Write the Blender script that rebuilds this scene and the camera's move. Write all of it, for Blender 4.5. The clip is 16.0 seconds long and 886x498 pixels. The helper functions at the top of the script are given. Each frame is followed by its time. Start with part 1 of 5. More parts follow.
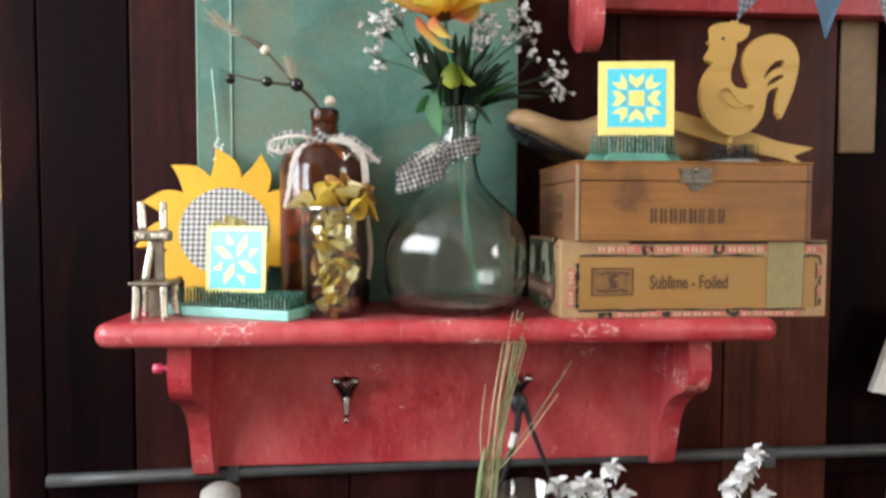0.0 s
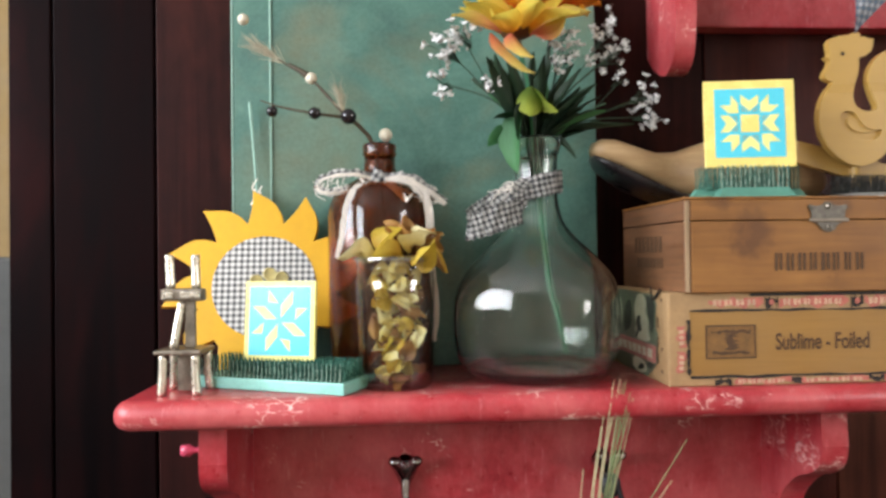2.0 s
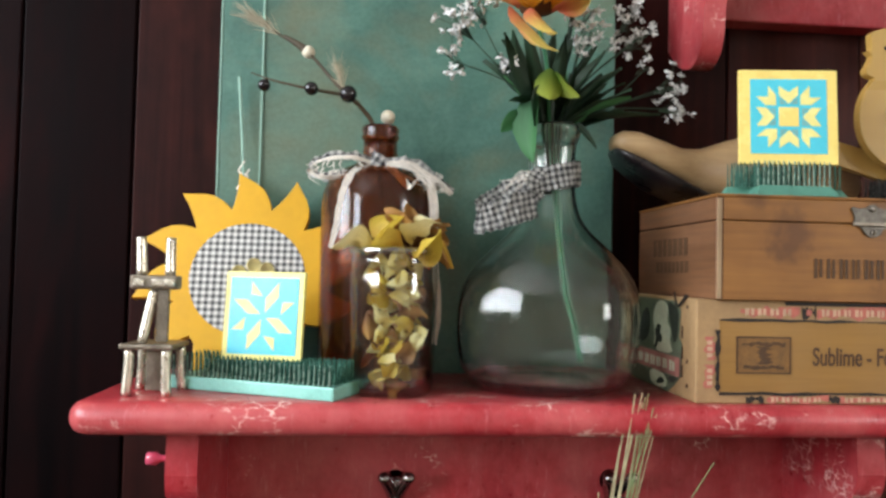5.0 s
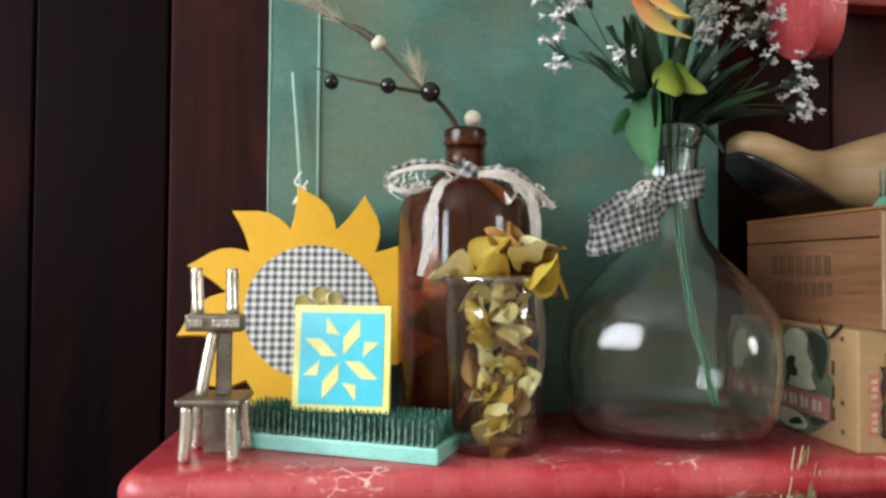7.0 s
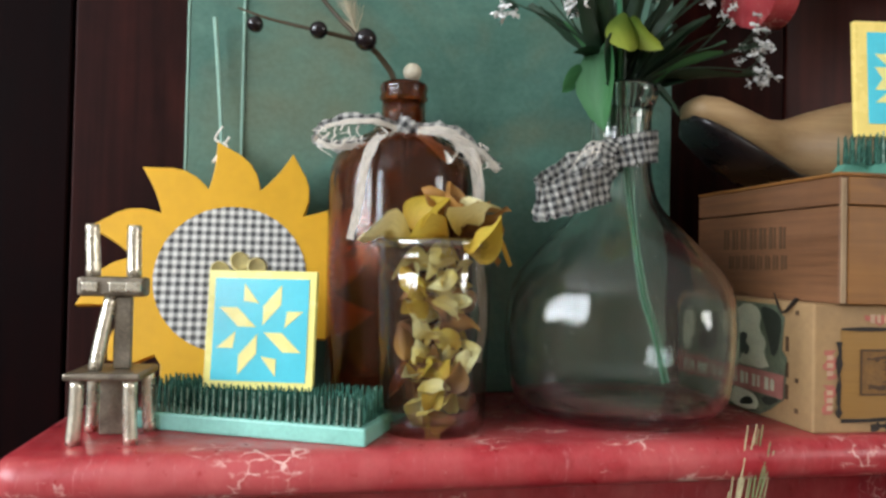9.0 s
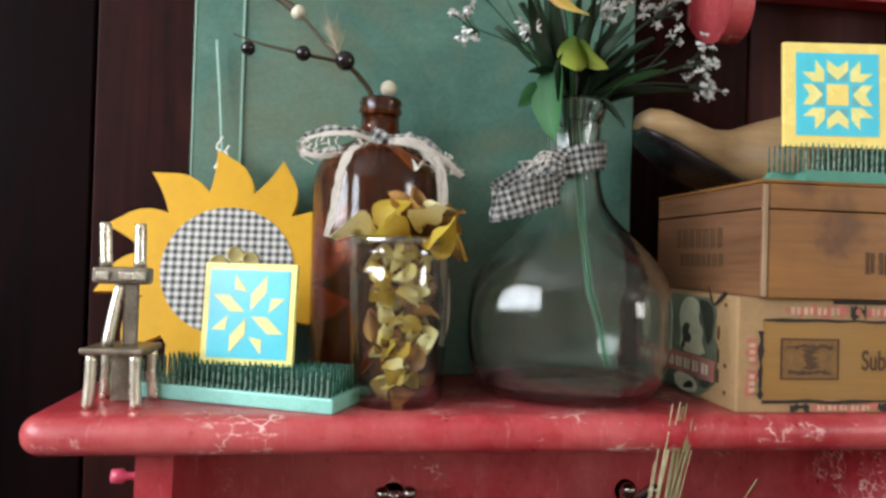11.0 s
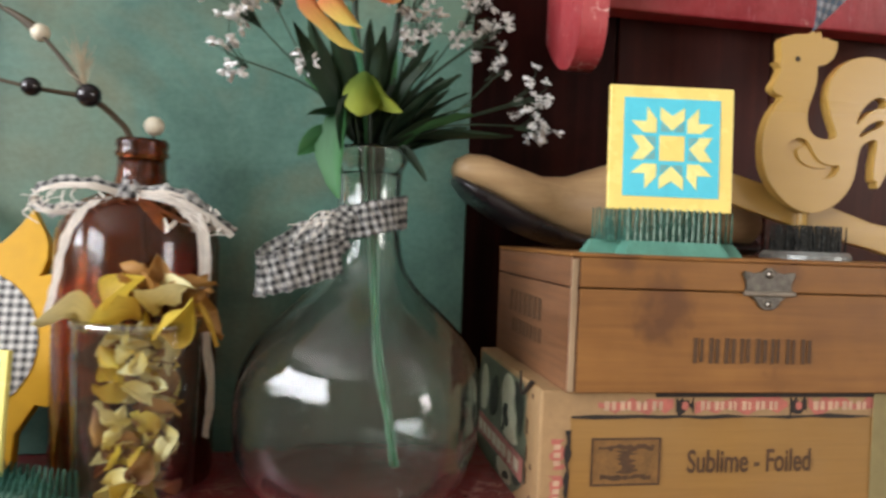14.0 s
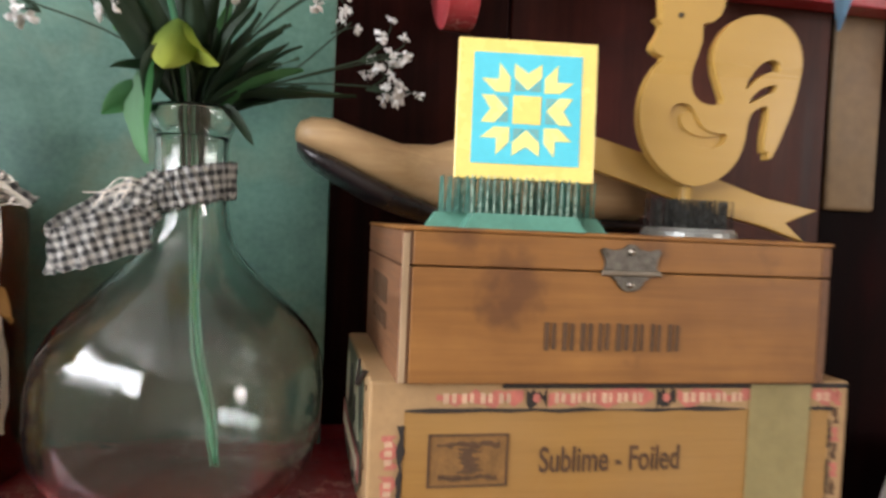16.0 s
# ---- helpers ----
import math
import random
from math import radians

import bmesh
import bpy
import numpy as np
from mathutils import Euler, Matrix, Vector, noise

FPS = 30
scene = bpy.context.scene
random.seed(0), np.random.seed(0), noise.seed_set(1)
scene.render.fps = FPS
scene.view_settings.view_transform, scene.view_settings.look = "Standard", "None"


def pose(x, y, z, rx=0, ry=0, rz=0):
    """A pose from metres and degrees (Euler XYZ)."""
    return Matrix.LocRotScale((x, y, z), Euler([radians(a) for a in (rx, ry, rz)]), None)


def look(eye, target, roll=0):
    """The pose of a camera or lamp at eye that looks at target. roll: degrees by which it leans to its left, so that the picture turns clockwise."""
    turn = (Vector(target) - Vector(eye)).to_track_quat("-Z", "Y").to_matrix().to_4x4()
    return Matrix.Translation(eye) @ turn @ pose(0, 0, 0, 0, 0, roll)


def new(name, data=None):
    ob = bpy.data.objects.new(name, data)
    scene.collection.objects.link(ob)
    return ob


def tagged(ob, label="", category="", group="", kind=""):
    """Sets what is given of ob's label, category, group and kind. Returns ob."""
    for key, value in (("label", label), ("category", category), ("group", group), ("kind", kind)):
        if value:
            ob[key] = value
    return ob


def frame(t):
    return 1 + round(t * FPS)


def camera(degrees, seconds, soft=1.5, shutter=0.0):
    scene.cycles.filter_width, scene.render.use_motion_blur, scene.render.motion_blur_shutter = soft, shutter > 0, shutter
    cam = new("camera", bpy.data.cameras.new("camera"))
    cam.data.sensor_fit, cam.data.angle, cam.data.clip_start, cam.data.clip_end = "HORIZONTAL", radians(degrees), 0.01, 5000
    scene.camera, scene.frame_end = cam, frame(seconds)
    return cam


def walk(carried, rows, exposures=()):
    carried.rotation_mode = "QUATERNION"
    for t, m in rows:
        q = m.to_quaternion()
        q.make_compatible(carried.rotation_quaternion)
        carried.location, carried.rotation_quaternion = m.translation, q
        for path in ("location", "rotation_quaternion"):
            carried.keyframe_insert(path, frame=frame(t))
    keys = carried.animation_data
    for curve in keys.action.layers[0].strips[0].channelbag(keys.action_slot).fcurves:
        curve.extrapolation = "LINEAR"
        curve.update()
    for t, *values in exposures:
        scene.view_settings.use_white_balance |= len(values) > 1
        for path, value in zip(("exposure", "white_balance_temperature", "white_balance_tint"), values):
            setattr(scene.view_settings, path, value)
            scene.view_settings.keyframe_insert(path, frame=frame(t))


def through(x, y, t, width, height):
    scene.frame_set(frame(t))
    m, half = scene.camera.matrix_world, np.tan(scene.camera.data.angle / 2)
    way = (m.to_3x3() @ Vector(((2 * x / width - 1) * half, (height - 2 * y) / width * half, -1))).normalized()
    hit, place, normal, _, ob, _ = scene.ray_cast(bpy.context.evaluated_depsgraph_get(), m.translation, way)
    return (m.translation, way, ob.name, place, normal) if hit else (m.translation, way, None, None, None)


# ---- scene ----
cam = camera(63.4, 16.0, soft=2.8, shutter=0.5)
PATH = [
    (0, (-0.0502, -0.6431, 1.6020), (0.1158, 1.3470, 1.5040), 0.2),
    (0.5, (-0.0509, -0.6390, 1.6090), (0.1015, 1.3553, 1.5920), 0.1),
    (1, (-0.0550, -0.6286, 1.6150), (0.0964, 1.3658, 1.5980), -0.1),
    (1.5, (-0.0660, -0.5935, 1.6100), (0.0614, 1.4020, 1.5960), -0.4),
    (2, (-0.0906, -0.5422, 1.6070), (0.0348, 1.4535, 1.6300), -0.7),
    (2.5, (-0.1006, -0.5192, 1.5980), (0.0288, 1.4761, 1.6140), -0),
    (3, (-0.1102, -0.5254, 1.6030), (0.0202, 1.4698, 1.6270), 0.3),
    (3.5, (-0.1081, -0.5125, 1.6050), (0.0143, 1.4824, 1.6490), 1.7),
    (4, (-0.1035, -0.5059, 1.5990), (0.0218, 1.4888, 1.6630), 1.5),
    (4.2, (-0.0990, -0.5003, 1.5920), (0.0344, 1.4947, 1.6490), 1.7),
    (6.3, (-0.1317, -0.4502, 1.5980), (0.0822, 1.5367, 1.6860), 0.1),
    (6.5, (-0.1484, -0.4337, 1.6040), (0.0626, 1.5535, 1.6910), 0.1),
    (7, (-0.1651, -0.4072, 1.6120), (0.0460, 1.5810, 1.6650), 0.4),
    (7.5, (-0.1587, -0.3796, 1.6030), (0.1536, 1.5947, 1.6740), 1.4),
    (8, (-0.1607, -0.3684, 1.6010), (0.1861, 1.5999, 1.6650), 1.4),
    (8.5, (-0.1556, -0.3668, 1.5990), (0.1954, 1.6021, 1.6470), 1.3),
    (9, (-0.1530, -0.3721, 1.5970), (0.1999, 1.5967, 1.6330), 1.2),
    (9.2, (-0.1522, -0.3742, 1.5990), (0.2016, 1.5935, 1.6280), 1.2),
    (11.3, (-0.1199, -0.4412, 1.5970), (0.1260, 1.5439, 1.6180), 1.3),
    (11.5, (-0.1184, -0.4464, 1.6010), (0.1176, 1.5396, 1.6040), 1.1),
    (12, (-0.1220, -0.4420, 1.6100), (0.1240, 1.5431, 1.5970), 1.1),
    (12.5, (-0.1012, -0.4228, 1.6300), (0.1377, 1.5629, 1.6270), 1.5),
    (13, (-0.0749, -0.3970, 1.6500), (0.1701, 1.5882, 1.6360), 1.8),
    (13.5, (-0.0373, -0.3922, 1.6600), (0.2234, 1.5896, 1.6160), 2.3),
    (14, (-0.0099, -0.3766, 1.6540), (0.3381, 1.5926, 1.6120), 2.3),
    (14.5, (0.0061, -0.3659, 1.6580), (0.4015, 1.5941, 1.6140), 1.5),
    (15, (0.0310, -0.4032, 1.6520), (0.4214, 1.5582, 1.6020), 1.2),
    (15.5, (0.0633, -0.4121, 1.6490), (0.4517, 1.5485, 1.5800), 1.8),
    (16, (0.0678, -0.3492, 1.6500), (0.4670, 1.6094, 1.5730), 2.6),
]
EXPOSURES = [(0, -0.08, 6250, 12), (2, -0.11, 6250, 12), (4, -0.26, 6200, 11), (6.5, -0.38, 6150, 8.5), (8.5, -0.57, 6150, 9), (9.2, -0.55, 6150, 9), (12, -0.40, 6200, 10.5), (13.5, -0.34, 6350, 13), (14.5, -0.24, 6450, 14.5), (16, -0.06, 6450, 15)]
walk(cam, [(t, look(eye, target, roll)) for t, eye, target, roll in PATH], EXPOSURES)

# ---- light ----
world = bpy.data.worlds.new("sky")
scene.world = world
world.use_nodes = True
sky = world.node_tree.nodes.new("ShaderNodeTexSky")
sky.sky_type, sky.sun_disc = "NISHITA", False
sky.sun_elevation, sky.sun_rotation = radians(35), radians(250)
world.node_tree.links.new(sky.outputs["Color"], world.node_tree.nodes["Background"].inputs["Color"])
world.node_tree.nodes["Background"].inputs["Strength"].default_value = 0.08


def window_light(name, place, target, w, h, watts, colour):
    data = bpy.data.lights.new(name, "AREA")
    data.shape, data.size, data.size_y, data.energy, data.color = "RECTANGLE", w, h, watts, colour
    ob = new(name, data)
    ob.matrix_world = look(place, target)
    return ob


window_light("daylight_left", (-1.53, -1.0, 2.11), (0.0, -1.0, 2.02), 1.76, 0.74, 94, (0.93, 0.97, 1.0))
# Added fill from the right; the window it stands for is unseen.
window_light("fill_right", (2.43, -1.9, 2.10), (0.0, -1.9, 2.02), 0.85, 0.70, 43, (1.0, 0.96, 0.90))


# ---- materials ----
def nodes_of(name):
    m = bpy.data.materials.new(name)
    m.use_nodes = True
    nt = m.node_tree
    return m, nt, nt.nodes["Principled BSDF"]


def node(nt, kind, **values):
    n = nt.nodes.new(kind)
    for key, value in values.items():
        n.inputs[key.replace("_", " ")].default_value = value
    return n


def ramp(nt, source, stops):
    r = nt.nodes.new("ShaderNodeValToRGB")
    els = r.color_ramp.elements
    while len(els) < len(stops):
        els.new(0.5)
    for e, (p, c) in zip(els, stops):
        e.position = p
        e.color = (*c, 1) if len(c) == 3 else c
    nt.links.new(source, r.inputs["Fac"])
    return r.outputs["Color"]


def mix(nt, fac, a, b, blend="MIX"):
    m = nt.nodes.new("ShaderNodeMix")
    m.data_type, m.blend_type = "RGBA", blend
    for socket, v in ((m.inputs["Factor"], fac), (m.inputs["A"], a), (m.inputs["B"], b)):
        if isinstance(v, (int, float)):
            socket.default_value = v
        elif isinstance(v, tuple):
            socket.default_value = (*v, 1)
        else:
            nt.links.new(v, socket)
    return m.outputs["Result"]


def coords(nt, scale=(1, 1, 1), uv=False):
    tc = nt.nodes.new("ShaderNodeTexCoord")
    mp = nt.nodes.new("ShaderNodeMapping")
    mp.inputs["Scale"].default_value = scale
    nt.links.new(tc.outputs["UV" if uv else "Object"], mp.inputs["Vector"])
    return mp.outputs["Vector"]


def noise_tex(nt, vec, scale, detail=4.0, rough=0.55, distort=0.0):
    n = node(nt, "ShaderNodeTexNoise", Scale=scale, Detail=detail, Roughness=rough, Distortion=distort)
    nt.links.new(vec, n.inputs["Vector"])
    return n.outputs["Fac"]


def bump(nt, b, height, strength, distance):
    n = node(nt, "ShaderNodeBump", Strength=strength, Distance=distance)
    nt.links.new(height, n.inputs["Height"])
    nt.links.new(n.outputs["Normal"], b.inputs["Normal"])


def plain(name, c, rough=0.5, metal=0.0, vary=0.25, scale=60.0, bumpy=0.15, sss=0.0):
    """A surface of one colour with a fine and a coarse variation."""
    m, nt, b = nodes_of(name)
    v = coords(nt)
    fine, coarse = noise_tex(nt, v, scale * 6), noise_tex(nt, v, scale)
    dark, light = tuple(x * (1 - vary) for x in c), tuple(min(1, x * (1 + vary)) for x in c)
    col = mix(nt, 0.4, ramp(nt, coarse, [(0.3, dark), (0.7, light)]), ramp(nt, fine, [(0.3, dark), (0.7, light)]))
    nt.links.new(col, b.inputs["Base Color"])
    nt.links.new(ramp(nt, coarse, [(0.3, (rough * 0.8,) * 3), (0.7, (min(1, rough * 1.2),) * 3)]), b.inputs["Roughness"])
    b.inputs["Metallic"].default_value = metal
    if bumpy:
        bump(nt, b, fine, bumpy, 0.0006)
    if sss:
        b.inputs["Subsurface Weight"].default_value = sss
        b.inputs["Subsurface Scale"].default_value = 0.004
    return m


def wood(name, dark, light, axis=0, scale=1.0, rough=0.5, stain=None, spots=0.0, gloss=0.5, painted_sheen=None):
    """Wood with its grain along an axis (0 x, 1 y, 2 z)."""
    m, nt, b = nodes_of(name)
    s = [90.0 * scale] * 3
    s[axis] = 4.0 * scale
    v = coords(nt, tuple(s))
    g1, g2 = noise_tex(nt, v, 1.0, 6, 0.6, 0.6), noise_tex(nt, v, 5.0, 3, 0.6)
    col = mix(nt, 0.35, ramp(nt, g1, [(0.3, dark), (0.68, light)]), ramp(nt, g2, [(0.35, dark), (0.65, light)]))
    blotch = noise_tex(nt, coords(nt), 14.0, 4, 0.6)
    # Reddish gloss streaks of the varnish, painted into the base colour.
    if painted_sheen:
        col = mix(nt, ramp(nt, noise_tex(nt, coords(nt, (1, 1, 0.45)), 8.0, 4, 0.6, 0.5), [(0.5, (0, 0, 0)), (0.72, (0.75, 0.75, 0.75))]), col, painted_sheen)
    col = mix(nt, ramp(nt, blotch, [(0.35, (0, 0, 0)), (0.75, (0.6, 0.6, 0.6))]), col, stain or tuple(x * 0.55 for x in dark))
    if spots:
        sp = noise_tex(nt, coords(nt, (1, 1, 1)), 24.0, 4, 0.55)
        col = mix(nt, ramp(nt, sp, [(0.60, (0, 0, 0)), (0.71, (spots,) * 3)]), col, (0.085, 0.030, 0.010))
    nt.links.new(col, b.inputs["Base Color"])
    nt.links.new(ramp(nt, g1, [(0.2, (rough * 0.8,) * 3), (0.8, (min(1, rough * 1.25),) * 3)]), b.inputs["Roughness"])
    b.inputs["Specular IOR Level"].default_value = gloss
    bump(nt, b, g2, 0.25, 0.0006)
    return m


def red_paint(name, chips, streak=(0.55, 1.0, 1.3)):
    """Old red paint, rubbed to pink in places, with thin pale crack lines in patches."""
    m, nt, b = nodes_of(name)
    v = coords(nt)
    coarse, fine = noise_tex(nt, v, 9.0, 5, 0.6), noise_tex(nt, v, 140.0, 4, 0.65)
    base = ramp(nt, coarse, [(0.3, (0.25, 0.010, 0.018)), (0.52, (0.42, 0.024, 0.036)), (0.75, (0.55, 0.062, 0.075))])
    base = mix(nt, 0.3, base, ramp(nt, fine, [(0.35, (0.22, 0.008, 0.013)), (0.65, (0.50, 0.060, 0.070))]))
    rub = noise_tex(nt, coords(nt, (1, 1, 0.6)), 15.0, 7, 0.70)
    base = mix(nt, ramp(nt, rub, [(0.42, (0, 0, 0)), (0.72, (0.62, 0.62, 0.62))]), base, (0.60, 0.165, 0.155))
    brush = noise_tex(nt, coords(nt, (2.4, 1, 0.35)), 160.0, 4, 0.7)
    base = mix(nt, ramp(nt, brush, [(0.58, (0, 0, 0)), (0.72, (0.42, 0.42, 0.42))]), base, (0.62, 0.25, 0.25))
    warp = nt.nodes.new("ShaderNodeTexNoise")
    warp.inputs["Scale"].default_value, warp.inputs["Detail"].default_value = 90.0, 4.0
    nt.links.new(v, warp.inputs["Vector"])
    bent = nt.nodes.new("ShaderNodeVectorMath")
    bent.operation = "MULTIPLY_ADD"
    bent.inputs[1].default_value = (0.014, 0.014, 0.014)
    nt.links.new(warp.outputs["Color"], bent.inputs[0])
    nt.links.new(coords(nt, streak), bent.inputs[2])
    cells = nt.nodes.new("ShaderNodeTexVoronoi")
    cells.feature = "DISTANCE_TO_EDGE"
    cells.inputs["Scale"].default_value = 130.0
    nt.links.new(bent.outputs[0], cells.inputs["Vector"])
    crack = ramp(nt, cells.outputs["Distance"], [(0.0, (1, 1, 1)), (0.035, (0.8, 0.8, 0.8)), (0.075, (0, 0, 0))])
    where = ramp(nt, noise_tex(nt, coords(nt, (0.8, 1, 1)), 30.0, 5, 0.65), [(chips, (0, 0, 0)), (chips + 0.07, (0.9, 0.9, 0.9))])
    mask = mix(nt, 1.0, crack, where, "MULTIPLY")
    col = mix(nt, mask, base, (0.84, 0.56, 0.50))
    nt.links.new(col, b.inputs["Base Color"])
    nt.links.new(ramp(nt, fine, [(0.3, (0.26,) * 3), (0.7, (0.46,) * 3)]), b.inputs["Roughness"])
    bump(nt, b, mix(nt, 0.5, mask, fine), 0.3, 0.0006)
    return m


def board_paint(name):
    """Blue-green paint, cloudy, with brownish smudges and fine brush marks."""
    m, nt, b = nodes_of(name)
    v = coords(nt)
    cloud, smudge, fine = noise_tex(nt, v, 9.0, 6, 0.62, 0.5), noise_tex(nt, v, 8.0, 4, 0.6, 0.4), noise_tex(nt, v, 300.0, 3)
    brush = noise_tex(nt, coords(nt, (1.0, 1.0, 2.6)), 34.0, 5, 0.7, 0.6)
    col = ramp(nt, cloud, [(0.34, (0.034, 0.096, 0.074)), (0.5, (0.066, 0.160, 0.120)), (0.67, (0.112, 0.235, 0.178))])
    col = mix(nt, ramp(nt, brush, [(0.45, (0, 0, 0)), (0.75, (0.45, 0.45, 0.45))]), col, (0.040, 0.098, 0.082))
    col = mix(nt, ramp(nt, smudge, [(0.50, (0, 0, 0)), (0.67, (0.66, 0.66, 0.66))]), col, (0.160, 0.145, 0.075))
    col = mix(nt, 0.12, col, ramp(nt, fine, [(0.3, (0.03, 0.08, 0.06)), (0.7, (0.2, 0.34, 0.28))]))
    nt.links.new(col, b.inputs["Base Color"])
    nt.links.new(ramp(nt, brush, [(0.3, (0.42,) * 3), (0.7, (0.62,) * 3)]), b.inputs["Roughness"])
    bump(nt, b, mix(nt, 0.5, fine, brush), 0.18, 0.0006)
    return m


def gingham(name, dark=(0.012, 0.012, 0.016), pale=(0.74, 0.72, 0.68)):
    """Woven check; one UV unit is one check."""
    m, nt, b = nodes_of(name)
    v = coords(nt, uv=True)
    sep = nt.nodes.new("ShaderNodeSeparateXYZ")
    nt.links.new(v, sep.inputs[0])
    tones = []
    for axis in "XY":
        fr = nt.nodes.new("ShaderNodeMath")
        fr.operation = "FRACT"
        nt.links.new(sep.outputs[axis], fr.inputs[0])
        tones.append(ramp(nt, fr.outputs[0], [(0.46, (0, 0, 0)), (0.54, (1, 1, 1))]))
    both = mix(nt, 0.5, tones[0], tones[1])
    col = ramp(nt, both, [(0.05, dark), (0.5, tuple(0.45 * p + 0.25 * d for p, d in zip(pale, dark))), (0.95, pale)])
    thread = noise_tex(nt, coords(nt), 900.0, 2)
    col = mix(nt, 0.15, col, ramp(nt, thread, [(0.3, (0.05, 0.05, 0.05)), (0.7, (0.8, 0.8, 0.78))]))
    nt.links.new(col, b.inputs["Base Color"])
    b.inputs["Roughness"].default_value = 0.9
    bump(nt, b, thread, 0.4, 0.0005)
    return m


def petal_mat(name, base, tip, through=0.25):
    """Cloth petals; V of the UV map runs from base to tip."""
    m, nt, b = nodes_of(name)
    v = coords(nt, uv=True)
    sep = nt.nodes.new("ShaderNodeSeparateXYZ")
    nt.links.new(v, sep.inputs[0])
    col = ramp(nt, sep.outputs["Y"], [(0.12, base), (0.75, tip)])
    vein = noise_tex(nt, coords(nt, (14, 1.2, 1), uv=True), 3.0, 4)
    col = mix(nt, 0.35, col, mix(nt, 1.0, col, ramp(nt, vein, [(0.3, (0.45, 0.4, 0.35)), (0.7, (1.0, 1.0, 1.0))]), "MULTIPLY"))
    nt.links.new(col, b.inputs["Base Color"])
    b.inputs["Roughness"].default_value = 0.6
    bump(nt, b, vein, 0.3, 0.0008)
    tr = nt.nodes.new("ShaderNodeBsdfTranslucent")
    nt.links.new(col, tr.inputs["Color"])
    ms = nt.nodes.new("ShaderNodeMixShader")
    ms.inputs[0].default_value = through
    nt.links.new(b.outputs[0], ms.inputs[1])
    nt.links.new(tr.outputs[0], ms.inputs[2])
    nt.links.new(ms.outputs[0], nt.nodes["Material Output"].inputs["Surface"])
    return m


def thin_glass(name, tint=(0.93, 0.95, 0.92), face=0.10):
    """Thin clear glass: light goes straight through, gloss by Fresnel."""
    m = bpy.data.materials.new(name)
    m.use_nodes = True
    nt = m.node_tree
    nt.nodes.remove(nt.nodes["Principled BSDF"])
    tr, gl = nt.nodes.new("ShaderNodeBsdfTransparent"), nt.nodes.new("ShaderNodeBsdfGlossy")
    tr.inputs["Color"].default_value = (*tint, 1)
    gl.inputs["Roughness"].default_value = 0.05
    fr = node(nt, "ShaderNodeLayerWeight", Blend=0.5)
    pw = nt.nodes.new("ShaderNodeMath")
    pw.operation = "POWER"
    pw.inputs[1].default_value = 3.5
    nt.links.new(fr.outputs["Facing"], pw.inputs[0])
    ad = nt.nodes.new("ShaderNodeMath")
    ad.operation, ad.use_clamp = "MULTIPLY_ADD", True
    ad.inputs[1].default_value, ad.inputs[2].default_value = 0.60, face
    nt.links.new(pw.outputs[0], ad.inputs[0])
    ms = nt.nodes.new("ShaderNodeMixShader")
    nt.links.new(ad.outputs[0], ms.inputs[0])
    nt.links.new(tr.outputs[0], ms.inputs[1])
    nt.links.new(gl.outputs[0], ms.inputs[2])
    nt.links.new(ms.outputs[0], nt.nodes["Material Output"].inputs["Surface"])
    bn = node(nt, "ShaderNodeBump", Strength=0.30, Distance=0.002)
    nt.links.new(noise_tex(nt, coords(nt, (1, 1, 0.4)), 75.0, 3), bn.inputs["Height"])
    nt.links.new(bn.outputs[0], gl.inputs["Normal"])
    return m


def glass(name, colour, rough=0.0, wavy=0.05, clear=1.0, streaks=0.0):
    """Solid glass with a slow swell and, if wished, fine streaks round it."""
    m, nt, b = nodes_of(name)
    b.inputs["Base Color"].default_value = (*colour, 1)
    b.inputs["Transmission Weight"].default_value = clear
    b.inputs["Roughness"].default_value = rough
    b.inputs["IOR"].default_value = 1.48
    height = noise_tex(nt, coords(nt), 45.0, 2)
    if streaks:
        height = mix(nt, streaks, height, noise_tex(nt, coords(nt, (0.35, 0.35, 2.2)), 70.0, 4, 0.6, 0.4))
    bump(nt, b, height, wavy, 0.002)
    return m


RED = red_paint("red_apron_paint", 0.64)
RED_EDGE = red_paint("red_crackle_paint", 0.53)
PLANK = wood("dark_mahogany_planks", (0.0016, 0.0011, 0.0013), (0.0092, 0.0021, 0.0021), axis=2, scale=0.3, rough=0.5, stain=(0.0022, 0.0017, 0.0020), gloss=0.03, painted_sheen=(0.030, 0.0050, 0.0046))
PLANK_RED = wood("red_brown_planks", (0.022, 0.0042, 0.0032), (0.082, 0.0150, 0.0095), axis=2, scale=0.3, rough=0.42, stain=(0.007, 0.0026, 0.0024), gloss=0.14, painted_sheen=(0.120, 0.024, 0.013))
PLANK_MID = wood("mahogany_plank", (0.006, 0.0019, 0.0018), (0.042, 0.0096, 0.0074), axis=2, scale=0.3, rough=0.55, stain=(0.003, 0.002, 0.002), gloss=0.08, painted_sheen=(0.068, 0.016, 0.011))
# Lighter plank copy: a warm reflected glow is put into its colour.
PLANK_BROWN = wood("glow_brown_plank", (0.032, 0.0085, 0.0054), (0.105, 0.029, 0.0165), axis=2, scale=0.35, rough=0.42, stain=(0.014, 0.005, 0.0036), gloss=0.12, painted_sheen=(0.15, 0.046, 0.026))
BOARD = board_paint("green_board_paint")
BOARD_LINE = plain("pale_green_edge", (0.26, 0.42, 0.34), 0.6)
BOX_WOOD = wood("cigar_box_cedar", (0.185, 0.072, 0.014), (0.315, 0.138, 0.031), axis=0, scale=0.6, rough=0.5, stain=(0.115, 0.040, 0.009), spots=0.7)
